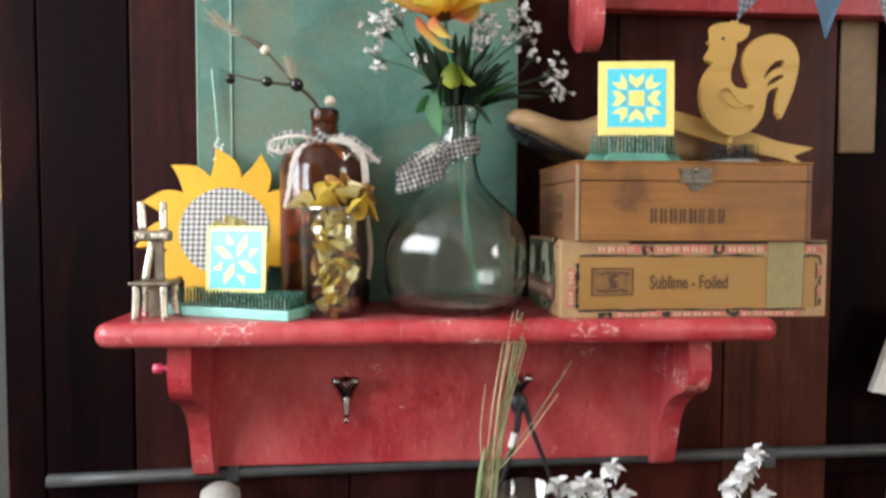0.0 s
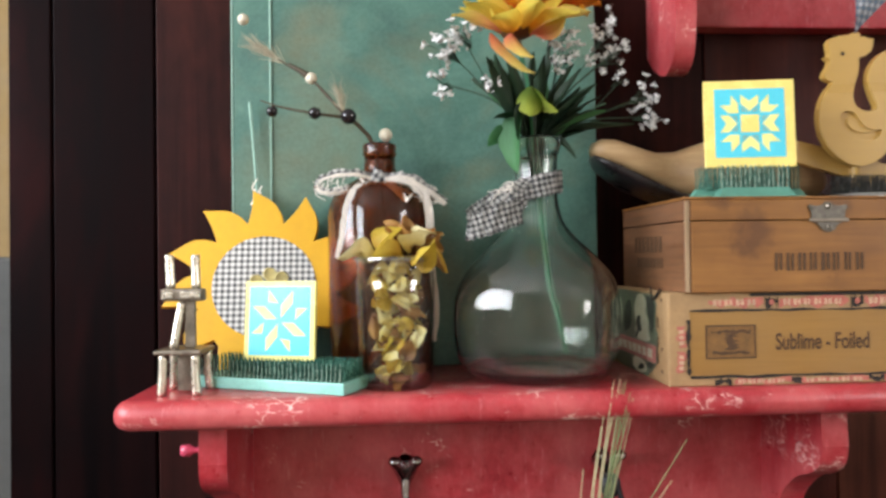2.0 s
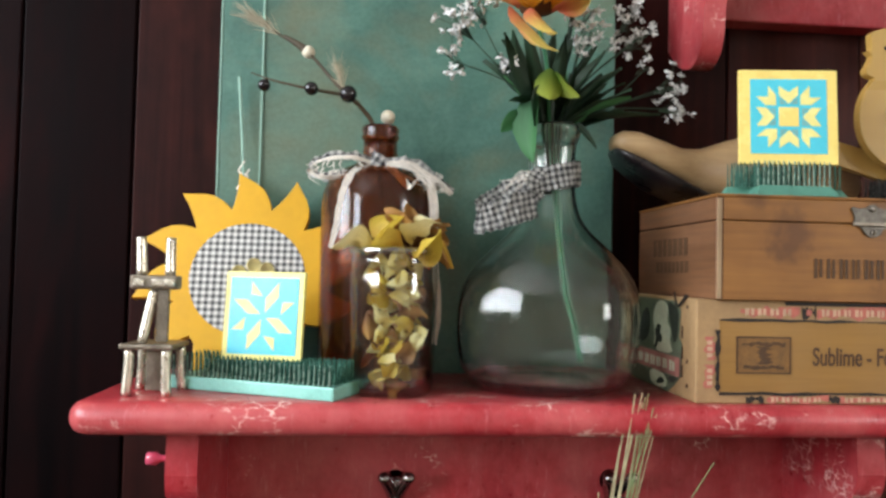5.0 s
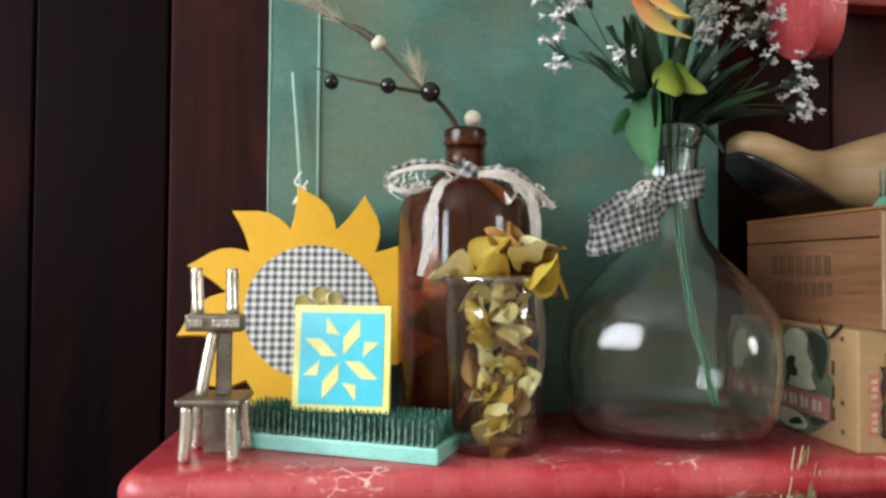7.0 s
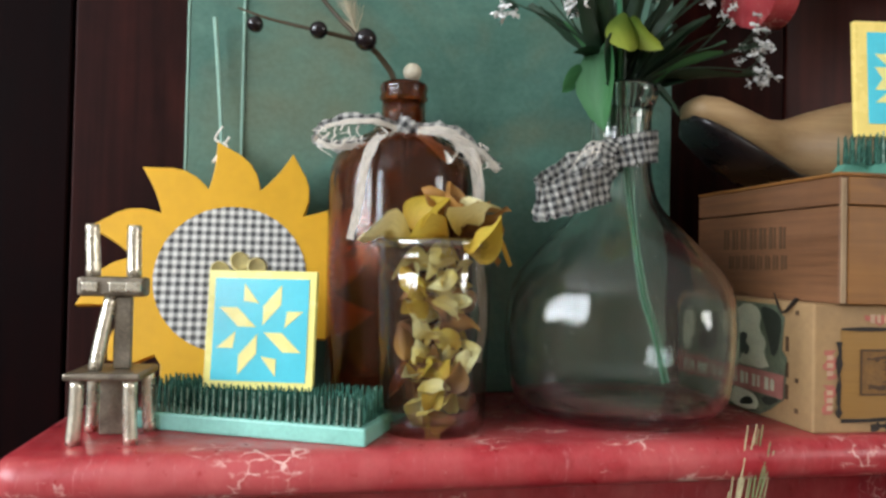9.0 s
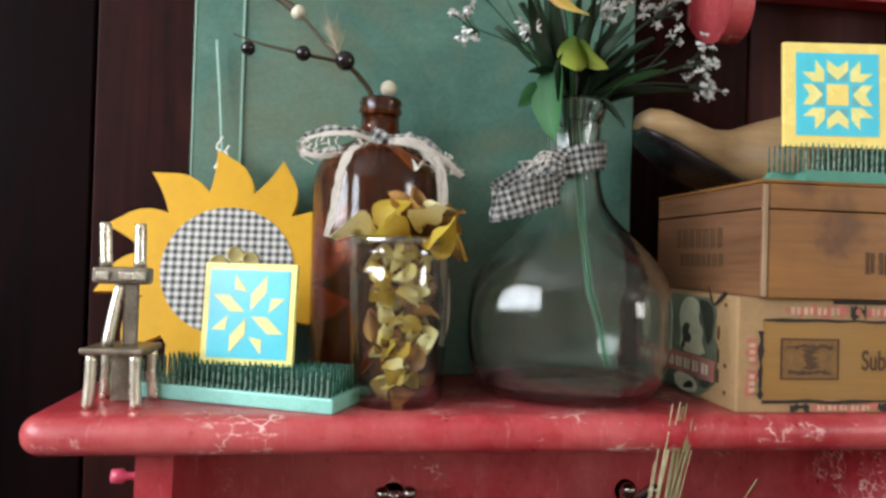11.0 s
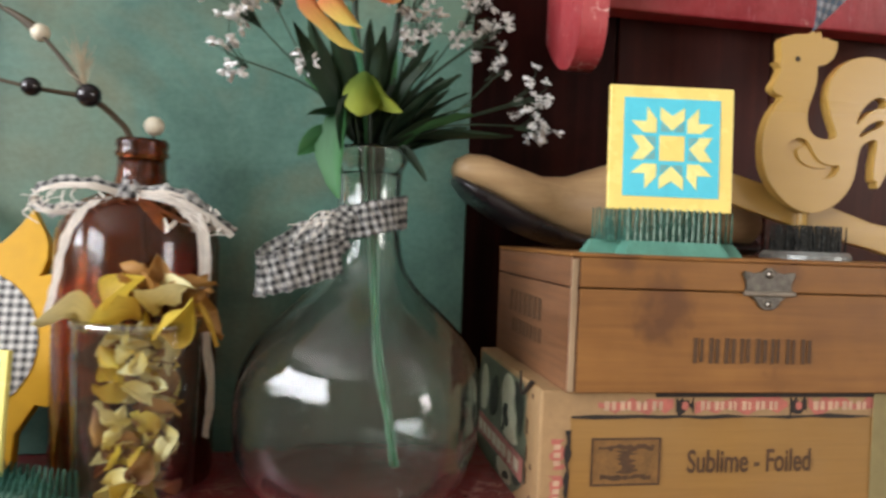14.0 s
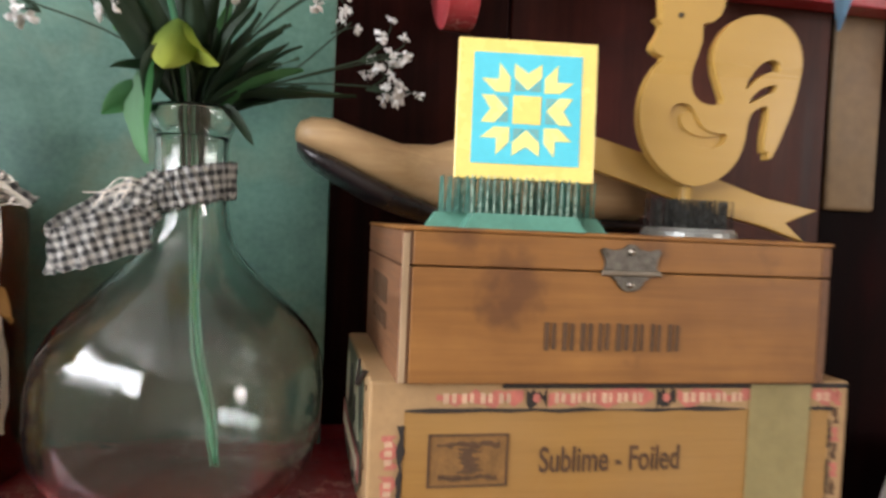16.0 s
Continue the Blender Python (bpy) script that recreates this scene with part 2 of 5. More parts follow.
BOX_SIDE = wood("cigar_box_side_cedar", (0.10, 0.040, 0.015), (0.23, 0.100, 0.040), axis=1, rough=0.6, stain=(0.07, 0.03, 0.014))
BOX_EDGE = wood("cigar_box_end_grain", (0.26, 0.165, 0.085), (0.46, 0.32, 0.19), axis=2, rough=0.7)
PAPER_TAN = plain("buff_paper", (0.35, 0.215, 0.098), 0.7, vary=0.18, scale=40)
PANEL_TAN = wood("printed_ochre_paper", (0.245, 0.120, 0.023), (0.325, 0.170, 0.038), axis=0, rough=0.65, stain=(0.30, 0.17, 0.06))
PINK = plain("faded_pink_print", (0.44, 0.13, 0.095), 0.7, vary=0.3, scale=90)
CREAM = plain("cream_print", (0.52, 0.34, 0.22), 0.7)
INK = plain("worn_black_ink", (0.020, 0.014, 0.010), 0.7, vary=0.5, scale=150)
INK_BROWN = plain("worn_brown_ink", (0.080, 0.038, 0.015), 0.7, vary=0.5, scale=150)
STAMP = plain("stamped_brown_ground", (0.20, 0.098, 0.026), 0.7, vary=0.35, scale=120)
TAPE = plain("yellowed_tape", (0.245, 0.195, 0.085), 0.35, vary=0.2, scale=30)
LABEL_GREEN = plain("grey_green_print", (0.115, 0.135, 0.085), 0.6, vary=0.5, scale=110)
LABEL_CREAM = plain("cream_picture_print", (0.50, 0.50, 0.36), 0.6, vary=0.25, scale=110)
LABEL_DARK = plain("dark_green_print", (0.030, 0.036, 0.024), 0.6, vary=0.5, scale=110)
PINK_DULL = plain("dull_pink_print", (0.36, 0.135, 0.11), 0.7, vary=0.3, scale=90)
LATCH_STEEL = plain("tarnished_latch_steel", (0.15, 0.138, 0.12), 0.4, metal=1.0, vary=0.75, scale=260, bumpy=0.4)
STEEL = plain("tarnished_steel", (0.30, 0.265, 0.22), 0.35, metal=1.0, vary=0.3)
IRON = plain("old_nickel", (0.40, 0.36, 0.34), 0.25, metal=1.0, vary=0.4)
BLACK_IRON = plain("black_iron", (0.02, 0.02, 0.022), 0.45, vary=0.4)
TIN = plain("cut_tin", (0.74, 0.68, 0.56), 0.28, metal=0.85, vary=0.25, scale=120)
TIN_DARK = plain("aged_tin_sheet", (0.20, 0.165, 0.125), 0.42, metal=0.7, vary=0.45, scale=150)
MINT = plain("mint_enamel", (0.25, 0.56, 0.47), 0.35, vary=0.18, scale=70)
GREEN_BASE = plain("green_enamel", (0.085, 0.235, 0.175), 0.4, vary=0.2, scale=70)
PIN_GREEN = plain("dark_green_pins", (0.045, 0.135, 0.100), 0.26, metal=0.25, vary=0.55, scale=200)
# Pale pin colour imitates the glints along the green pins.
PIN_PALE = plain("pale_glint_pins", (0.26, 0.38, 0.31), 0.28, metal=0.45, vary=0.5, scale=260)
PIN_BLACK = plain("black_pins", (0.040, 0.042, 0.040), 0.26, metal=0.5, vary=0.8, scale=260)
GREY_BASE = plain("grey_lead", (0.30, 0.31, 0.29), 0.35, metal=0.5, vary=0.3)
TILE_YELLOW = plain("yellow_tile_paint", (0.86, 0.66, 0.19), 0.26, vary=0.06)
TILE_PALE = plain("pale_yellow_tile_paint", (0.82, 0.74, 0.27), 0.26, vary=0.06)
TILE_LEMON = plain("lemon_tile_border", (0.84, 0.76, 0.24), 0.26, vary=0.06)
TILE_BLUE = plain("turquoise_tile_paint", (0.095, 0.56, 0.68), 0.22, vary=0.08)
TILE_TEAL = plain("muted_teal_tile_paint", (0.16, 0.40, 0.40), 0.35, vary=0.1)
SUN_YELLOW = plain("yellow_painted_wood", (0.68, 0.365, 0.006), 0.55, vary=0.08, scale=30)
CHECK = gingham("black_and_white_check")
CHECK_BLUE = gingham("blue_and_white_check", (0.14, 0.26, 0.40), (0.74, 0.79, 0.84))
DENIM = plain("faded_blue_cotton", (0.19, 0.34, 0.48), 0.9, vary=0.15, scale=200)
BUTTON = plain("straw_yellow_button", (0.68, 0.58, 0.26), 0.4)
CLOTH_WHITE = plain("unbleached_cotton", (0.84, 0.78, 0.70), 0.9, vary=0.16, scale=200)
AMBER = glass("amber_glass", (0.46, 0.125, 0.037), 0.13, 0.03, 0.97)
VASE_GLASS = glass("clear_greenish_glass", (0.94, 0.97, 0.94), 0.0, 0.24, 0.996, streaks=0.35)
JAR_GLASS = thin_glass("clear_jar_glass")
JAR_RIM = thin_glass("thick_jar_rim_glass", (0.86, 0.88, 0.85), 0.24)
LEAF_DRY = petal_mat("dried_yellow_petals", (0.56, 0.34, 0.03), (0.80, 0.62, 0.085), 0.35)
LEAF_PALE = petal_mat("dried_pale_petals", (0.74, 0.58, 0.16), (0.88, 0.80, 0.42), 0.35)
LEAF_BROWN = petal_mat("dried_brown_husk", (0.17, 0.060, 0.018), (0.44, 0.22, 0.05), 0.25)
PETAL_YELLOW = petal_mat("yellow_silk_petals", (0.86, 0.46, 0.025), (0.90, 0.74, 0.110), 0.45)
PETAL_FLAME = petal_mat("flame_silk_petals", (0.80, 0.12, 0.02), (0.90, 0.46, 0.03), 0.4)
PETAL_ORANGE = petal_mat("orange_silk_petals", (0.70, 0.07, 0.008), (0.80, 0.26, 0.015), 0.35)
PETAL_CORAL = petal_mat("coral_tipped_silk_petals", (0.82, 0.24, 0.13), (0.86, 0.66, 0.16), 0.35)
LEAF_GREEN = petal_mat("green_silk_leaf", (0.035, 0.135, 0.045), (0.085, 0.26, 0.095), 0.4)
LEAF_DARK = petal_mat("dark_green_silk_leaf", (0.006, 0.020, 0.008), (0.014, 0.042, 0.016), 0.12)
LEAF_LIME = petal_mat("lime_silk_leaf", (0.12, 0.20, 0.02), (0.32, 0.38, 0.045), 0.35)
STEM = plain("green_plastic_stem", (0.045, 0.20, 0.10), 0.4)
STEM_PALE = plain("pale_green_highlight", (0.15, 0.38, 0.25), 0.35)
STEM_DARK = plain("dark_stem", (0.022, 0.045, 0.024), 0.6)
BLOSSOM = plain("white_silk_blossom", (0.80, 0.79, 0.78), 0.8, vary=0.08, sss=0.0)
TWIG = plain("brown_twig", (0.055, 0.038, 0.018), 0.7)
BERRY = plain("glossy_black_berry", (0.010, 0.007, 0.009), 0.15, vary=0.3)
BEAD = plain("cream_bead", (0.66, 0.60, 0.46), 0.5, vary=0.1)
FIBRE = plain("dry_pampas", (0.50, 0.44, 0.32), 0.9)
STRAW = plain("ripe_straw", (0.44, 0.38, 0.22), 0.6, vary=0.3)
STRAW_GREEN = plain("green_straw", (0.20, 0.25, 0.11), 0.5)
ROOSTER = wood("honey_painted_wood", (0.42, 0.250, 0.058), (0.48, 0.295, 0.078), axis=0, scale=0.25, rough=0.30, stain=(0.42, 0.25, 0.06))
LAST_WOOD = wood("turned_beech", (0.36, 0.22, 0.10), (0.54, 0.37, 0.19), axis=0, rough=0.5, stain=(0.22, 0.12, 0.05))
LEATHER = plain("black_leather", (0.014, 0.011, 0.012), 0.3, vary=0.4)
PINK_PEG = plain("bright_pink_plastic", (0.70, 0.09, 0.16), 0.35)
PLASTER_TAN = plain("tan_plaster", (0.24, 0.155, 0.055), 0.8, vary=0.1, scale=20)
PLASTER_GREY = plain("grey_dado_paint", (0.055, 0.055, 0.050), 0.7, vary=0.2, scale=20)
TAN_PANEL = plain("tan_glow_panel", (0.19, 0.122, 0.060), 0.6, vary=0.25, scale=18)
WHITE_PAINT = plain("white_enamel", (0.72, 0.70, 0.66), 0.5, vary=0.06)
CEILING = plain("off_white_ceiling", (0.62, 0.60, 0.55), 0.8, vary=0.06, scale=5)
ROOM_WALL = plain("cream_room_wall", (0.58, 0.52, 0.43), 0.8, vary=0.08, scale=5)
FLOOR = wood("oak_floorboards", (0.20, 0.115, 0.055), (0.36, 0.22, 0.11), axis=1, scale=0.3, rough=0.4)
GREY_METAL = plain("dark_grey_pipe", (0.048, 0.050, 0.048), 0.5, vary=0.4)
GREY_STONE = plain("grey_turned_stone", (0.34, 0.33, 0.30), 0.6, vary=0.3)


# ---- shape helpers ----
def part(name, bm, material, parent=None, label="", smooth=False):
    """Links a bmesh as one mesh object under a thing or a part."""
    bmesh.ops.recalc_face_normals(bm, faces=bm.faces)
    me = bpy.data.meshes.new(name)
    bm.to_mesh(me)
    bm.free()
    if smooth:
        for p in me.polygons:
            p.use_smooth = True
    me.materials.append(material)
    ob = new(name, me)
    ob.parent = parent
    return tagged(ob, label) if label else ob


def thing(name, place, turn, label, category, group="", kind=""):
    ob = new(name)
    ob.empty_display_size = 0.02
    ob.matrix_world = pose(*place, 0, 0, turn)
    return tagged(ob, label, category, group, kind)


def single(name, bm, material, label, category, group="", kind="", smooth=False):
    return tagged(part(name, bm, material, None, "", smooth), label, category, group, kind)


def box(x0, x1, y0, y1, z0, z1, bevel=0.0, bm=None, segments=2):
    bm = bm or bmesh.new()
    vs = bmesh.ops.create_cube(bm, size=1.0)["verts"]
    bmesh.ops.scale(bm, vec=(x1 - x0, y1 - y0, z1 - z0), verts=vs)
    bmesh.ops.translate(bm, vec=((x0 + x1) / 2, (y0 + y1) / 2, (z0 + z1) / 2), verts=vs)
    if bevel:
        es = list({e for v in vs for e in v.link_edges})
        bmesh.ops.bevel(bm, geom=es, offset=bevel, segments=segments, affect="EDGES", profile=0.5)
    return bm


def ball(place, r, bm=None, div=2, squash=(1, 1, 1)):
    bm = bm or bmesh.new()
    vs = bmesh.ops.create_icosphere(bm, subdivisions=div, radius=r)["verts"]
    bmesh.ops.scale(bm, vec=squash, verts=vs)
    bmesh.ops.translate(bm, vec=place, verts=vs)
    return bm


def lathe(profile, n=48, power=2.0, turn=0.0, bm=None):
    """A closed or open profile of (radius, z) round z; power above 2 squares the section."""
    bm = bm or bmesh.new()
    rings = []
    for r, z, *p in profile:
        if r < 1e-6:
            rings.append([bm.verts.new((0, 0, z))])
            continue
        ring, pw = [], (p[0] if p else power)
        for i in range(n):
            a = 2 * math.pi * i / n
            ca, sa = math.cos(a), math.sin(a)
            k = (abs(ca) ** pw + abs(sa) ** pw) ** (-1 / pw)
            ring.append(bm.verts.new((r * k * math.cos(a + turn), r * k * math.sin(a + turn), z)))
        rings.append(ring)
    for a, b in zip(rings, rings[1:]):
        for i in range(n):
            j = (i + 1) % n
            if len(a) == 1 and len(b) > 1:
                bm.faces.new((a[0], b[i], b[j]))
            elif len(b) == 1 and len(a) > 1:
                bm.faces.new((a[i], a[j], b[0]))
            elif len(a) > 1:
                bm.faces.new((a[i], a[j], b[j], b[i]))
    return bm


def smooth_line(points, steps=6):
    """A Catmull-Rom line through the points."""
    ps = [Vector(p) for p in points]
    ps = [2 * ps[0] - ps[1], *ps, 2 * ps[-1] - ps[-2]]
    out = []
    for i in range(1, len(ps) - 2):
        a, b, c, d = ps[i - 1:i + 3]
        for k in range(steps):
            t = k / steps
            out.append(0.5 * (2 * b + (c - a) * t + (2 * a - 5 * b + 4 * c - d) * t * t + (3 * b - a - 3 * c + d) * t ** 3))
    return out + [ps[-2]]


def tube(points, r0, r1=None, n=7, bm=None, steps=5, flat=1.0):
    """A tapering tube along a smooth line."""
    bm = bm or bmesh.new()
    line = smooth_line(points, steps)
    r1 = r0 if r1 is None else r1
    rings = []
    for i, p in enumerate(line):
        d = (line[min(i + 1, len(line) - 1)] - line[max(i - 1, 0)]).normalized()
        side = d.cross(Vector((0.13, -0.97, 0.21))).normalized()
        up = side.cross(d)
        r = r0 + (r1 - r0) * i / (len(line) - 1)
        rings.append([bm.verts.new(p + r * (math.cos(2 * math.pi * k / n) * side + flat * math.sin(2 * math.pi * k / n) * up)) for k in range(n)])
    for a, b in zip(rings, rings[1:]):
        for k in range(n):
            bm.faces.new((a[k], a[(k + 1) % n], b[(k + 1) % n], b[k]))
    bm.faces.new(rings[0])
    bm.faces.new(rings[-1][::-1])
    return bm


def chaikin(points, rounds=1):
    for _ in range(rounds):
        out = []
        for a, b in zip(points, points[1:] + points[:1]):
            out += [(0.75 * a[0] + 0.25 * b[0], 0.75 * a[1] + 0.25 * b[1]), (0.25 * a[0] + 0.75 * b[0], 0.25 * a[1] + 0.75 * b[1])]
        points = out
    return points


def cutout(outline, y0, y1, holes=(), bevel=0.0, bm=None):
    """A board with an outline in x and z, holes through it, from y0 (front) to y1."""
    bm = bm or bmesh.new()
    edges = []
    for loop in (outline, *holes):
        vs = [bm.verts.new((x, y0, z)) for x, z in loop]
        edges += [bm.edges.new((a, b)) for a, b in zip(vs, vs[1:] + vs[:1])]
    faces = [g for g in bmesh.ops.triangle_fill(bm, edges=edges, use_beauty=True)["geom"] if isinstance(g, bmesh.types.BMFace)]
    rim = [e for e in edges if e.is_valid]
    ret = bmesh.ops.extrude_face_region(bm, geom=faces, use_keep_orig=True)
    bmesh.ops.translate(bm, vec=(0, y1 - y0, 0), verts=[g for g in ret["geom"] if isinstance(g, bmesh.types.BMVert)])
    if bevel:
        bmesh.ops.recalc_face_normals(bm, faces=bm.faces)
        bmesh.ops.bevel(bm, geom=rim, offset=bevel, segments=2, affect="EDGES", profile=0.6, clamp_overlap=True)
    return bm


def ribbon(points, width, across=(0, 0, 1), check=0.005, thick=0.0006, bm=None, steps=6, twist=0.0, taper=1.0, ragged=0.0):
    """A strip of cloth along a line, with its UV in checks."""
    bm = bm or bmesh.new()
    uv = bm.loops.layers.uv.verify()
    line = smooth_line(points, steps)
    n, run, rows = 4, 0.0, []
    for i, p in enumerate(line):
        d = (line[min(i + 1, len(line) - 1)] - line[max(i - 1, 0)]).normalized()
        f = i / (len(line) - 1)
        side = Vector(across)
        side = (side - side.dot(d) * d).normalized()
        side.rotate(Matrix.Rotation(twist * f, 3, d))
        normal = d.cross(side)
        w = width * (1 + (taper - 1) * f)
        run += (p - line[i - 1]).length if i else 0.0
        row = []
        for k in range(n + 1):
            s = k / n - 0.5
            jig = ragged * width * noise.noise(Vector((i * 0.9, k * 3.1, 7.7))) if k in (0, n) else 0.0
            row.append((bm.verts.new(p + side * (s * w + jig) + normal * min(0.0012, 0.07 * width) * math.sin(1.7 * i + 2 * k)), (run / check, s * w / check + 0.25)))
        rows.append(row)
    for a, b in zip(rows, rows[1:]):
        for k in range(n):
            quad = (a[k], a[k + 1], b[k + 1], b[k])
            face = bm.faces.new([q[0] for q in quad])
            for loop, q in zip(face.loops, quad):
                loop[uv].uv = q[1]
    bmesh.ops.solidify(bm, geom=bm.faces[:], thickness=thick)
    return bm


def petal(length, width, m, cup=0.25, droop=0.2, point=0.9, bm=None, ruffle=0.0, seed=0):
    """A petal or leaf from the origin of m along its y, z its upper side."""
    bm = bm or bmesh.new()
    uv = bm.loops.layers.uv.verify()
    nu, nv, rows = 4, 7, []
    for j in range(nv + 1):
        t = j / nv
        w = width * (math.sin(math.pi * min(1, t ** point * 0.97 + 0.03)) ** 0.75) * 0.5 + 0.0003
        row = []
        for i in range(nu + 1):
            s = i / nu * 2 - 1
            z = cup * w * s * s * 1.6 - droop * length * t * t + ruffle * length * noise.noise(Vector((s * 1.7 + seed, t * 3, seed * 2.3)))
            row.append((bm.verts.new(m @ Vector((s * w, length * t, z))), (i / nu, t)))
        rows.append(row)
    for a, b in zip(rows, rows[1:]):
        for i in range(nu):
            quad = (a[i], a[i + 1], b[i + 1], b[i])
            face = bm.faces.new([q[0] for q in quad])
            for loop, q in zip(face.loops, quad):
                loop[uv].uv = q[1]
    return bm


def aim(place, way, spin=0.0):
    """A matrix at place whose y points along way, with its z as far up as can be."""
    y = Vector(way).normalized()
    x = y.cross(Vector((0, 0, 1)))
    x = x.normalized() if x.length > 1e-4 else Vector((1, 0, 0))
    m = Matrix((x, y, x.cross(y))).transposed().to_4x4()
    return Matrix.Translation(place) @ m @ Matrix.Rotation(spin, 4, "Y")


def flat_shapes(shapes, y, bm=None, thick=0.0003):
    """Thin flat polygons in x and z, standing proud of the plane y towards the viewer."""
    bm = bm or bmesh.new()
    for loop in shapes:
        front = [bm.verts.new((x, y - thick, z)) for x, z in loop]
        back = [bm.verts.new((x, y, z)) for x, z in loop]
        bm.faces.new(front)
        for i in range(len(loop)):
            j = (i + 1) % len(loop)
            bm.faces.new((front[i], front[j], back[j], back[i]))
    return bm


def rect(x0, x1, z0, z1):
    return [(x0, z0), (x1, z0), (x1, z1), (x0, z1)]


def turned(loop, k):
    for _ in range(k):
        loop = [(z, -x) for x, z in loop]
    return loop


TOP = 1.5125     # top of the lower shelf
WALL = 0.095     # face of the plank wall
rng = random.Random(4)

# ---- the setting ----
wall = thing("wall_north", (0, WALL, 0), 0, "dark mahogany plank wall behind the red shelf", "wall", kind="structure")
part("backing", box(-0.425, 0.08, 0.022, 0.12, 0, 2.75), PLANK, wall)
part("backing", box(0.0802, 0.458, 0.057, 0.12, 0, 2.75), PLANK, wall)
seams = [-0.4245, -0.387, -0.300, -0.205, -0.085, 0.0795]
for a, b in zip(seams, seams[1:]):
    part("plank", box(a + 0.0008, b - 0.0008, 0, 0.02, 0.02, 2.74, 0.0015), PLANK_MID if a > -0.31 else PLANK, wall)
seams = [0.081, 0.205, 0.332, 0.4575]
for a, b in zip(seams, seams[1:]):
    part("plank", box(a + 0.0008, b - 0.0008, 0.035, 0.055, 0.02, 2.74, 0.0015), PLANK_BROWN if a > 0.33 else PLANK_RED if a > 0.2 else PLANK_MID, wall)
tagged(part("wall_northwest", box(-1.55, -0.425, WALL + 0.03, WALL + 0.15, 1.612, 2.75), PLASTER_TAN), "tan plastered wall above a grey dado", "wall", kind="structure")
tagged(part("dado", box(-1.55, -0.425, WALL + 0.022, WALL + 0.15, 0, 1.612, 0.004), PLASTER_GREY), "grey painted dado of the room wall", "dado", kind="structure")
# Dark sheet added where the space beyond the planks is only dim.
tagged(part("wall_northeast", box(0.459, 2.45, WALL + 0.09, WALL + 0.15, 0, 2.75), PLANK), "dark backing added for the dim space beyond the planks", "wall", kind="structure")
# Unseen floor and ceiling, added to bounce light onto the shelf.
tagged(part("floor", box(-1.75, 2.6, -3.4, 0.25, -0.06, 0), FLOOR), "unseen brown oak floorboards, added to bounce light", "floor", kind="structure")
tagged(part("ceiling", box(-1.75, 2.6, -3.4, 0.25, 2.75, 2.85), CEILING), "unseen off-white ceiling, added to bounce light", "ceiling", kind="structure")


def wall_with_opening(name, along, at, lo, hi, o0, o1, z0, z1, label, thick=0.12):
    """A wall along x or y at a place, with one window opening through it."""
    bm = bmesh.new()
    t0, t1 = (at, at + thick) if thick > 0 else (at + thick, at)
    for a, b, c, d in ((lo, o0, 0, 2.75), (o1, hi, 0, 2.75), (o0, o1, 0, z0), (o0, o1, z1, 2.75)):
        box(a, b, t0, t1, c, d, bm=bm) if along == "x" else box(t0, t1, a, b, c, d, bm=bm)
    return single(name, bm, ROOM_WALL, label, "wall", kind="structure")


# Unseen side walls, added for bounced light and reflections in the glass.
wall_with_opening("wall_west", "y", -1.55, -3.3, 0.25, -1.90, -0.12, 1.62, 2.62, "unseen cream wall with a wide window opening, added for bounced light", -0.12)
wall_with_opening("wall_east", "y", 2.45, -3.3, 0.25, -2.35, -1.45, 1.62, 2.58, "unseen cream wall with a window opening, added for bounced light", 0.12)


def window_frame(name, x, y0, y1, z0, z1, bars):
    """A white casement with glazing bars, set in the opening of a side wall."""
    w = thing(name, (x, (y0 + y1) / 2, z0), 0, "unseen white window with bars added to break up its reflection", "window", kind="structure")
    h, half = z1 - z0, (y1 - y0) / 2
    for a, b, c, d in ((-half, half, 0, 0.06), (-half, half, h - 0.06, h), (-half, -half + 0.05, 0.0602, h - 0.0602), (half - 0.05, half, 0.0602, h - 0.0602)):
        part("window_frame", box(-0.012, 0.012, a, b, c, d, 0.002), WHITE_PAINT, w)
    # Bars added to break up the window's bright reflection in the vase.
    for k in range(1, bars):
        yy = -half + 2 * half * k / bars
        part("glazing_bar", box(-0.010, 0.010, yy - 0.014, yy + 0.014, 0.0602, h - 0.0602, 0.002), WHITE_PAINT, w)
    part("glazing_bar", box(-0.0085, 0.0085, -half + 0.0502, half - 0.0502, h * 0.52, h * 0.52 + 0.028, 0.002), WHITE_PAINT, w)


window_frame("window_1", -1.505, -1.90, -0.12, 1.62, 2.62, 3)
# Unseen window added to go with the right-hand fill.
window_frame("window_2", 2.405, -2.35, -1.45, 1.62, 2.58, 2)
# Unseen wall that closes the room, added for bounced light.
single("wall_south", box(-1.55, 2.45, -3.37, -3.25, 0, 2.75), ROOM_WALL, "unseen plain cream wall, added for bounced light", "wall", kind="structure")

# Tan panels added for blurred warm-lit shapes in the dark right of the planks.
cab = thing("wall_cabinet", (0.459, WALL + 0.09, 1.30), 0, "dark cabinet front with tan panels for blurred warm-lit shapes", "cabinet")
part("frame", box(0.0, 0.30, -0.045, 0.0, 0.0, 0.62, 0.003), PLANK, cab)
for x0, x1, z0, z1 in ((0.004, 0.048, 0.372, 0.545), (0.076, 0.20, 0.398, 0.56)):
    part("tan_panel", box(x0, x1, -0.053, -0.0455, z0, z1, 0.0036, segments=4), TAN_PANEL, cab, "tan panel added for a blurred warm-lit shape", True)

# ---- lower shelf ----
shelf = thing("wall_shelf", (0, WALL, 1.3425), 0, "red painted wooden wall shelf with crackled chipped paint", "shelf")
TZ = TOP - 1.3425


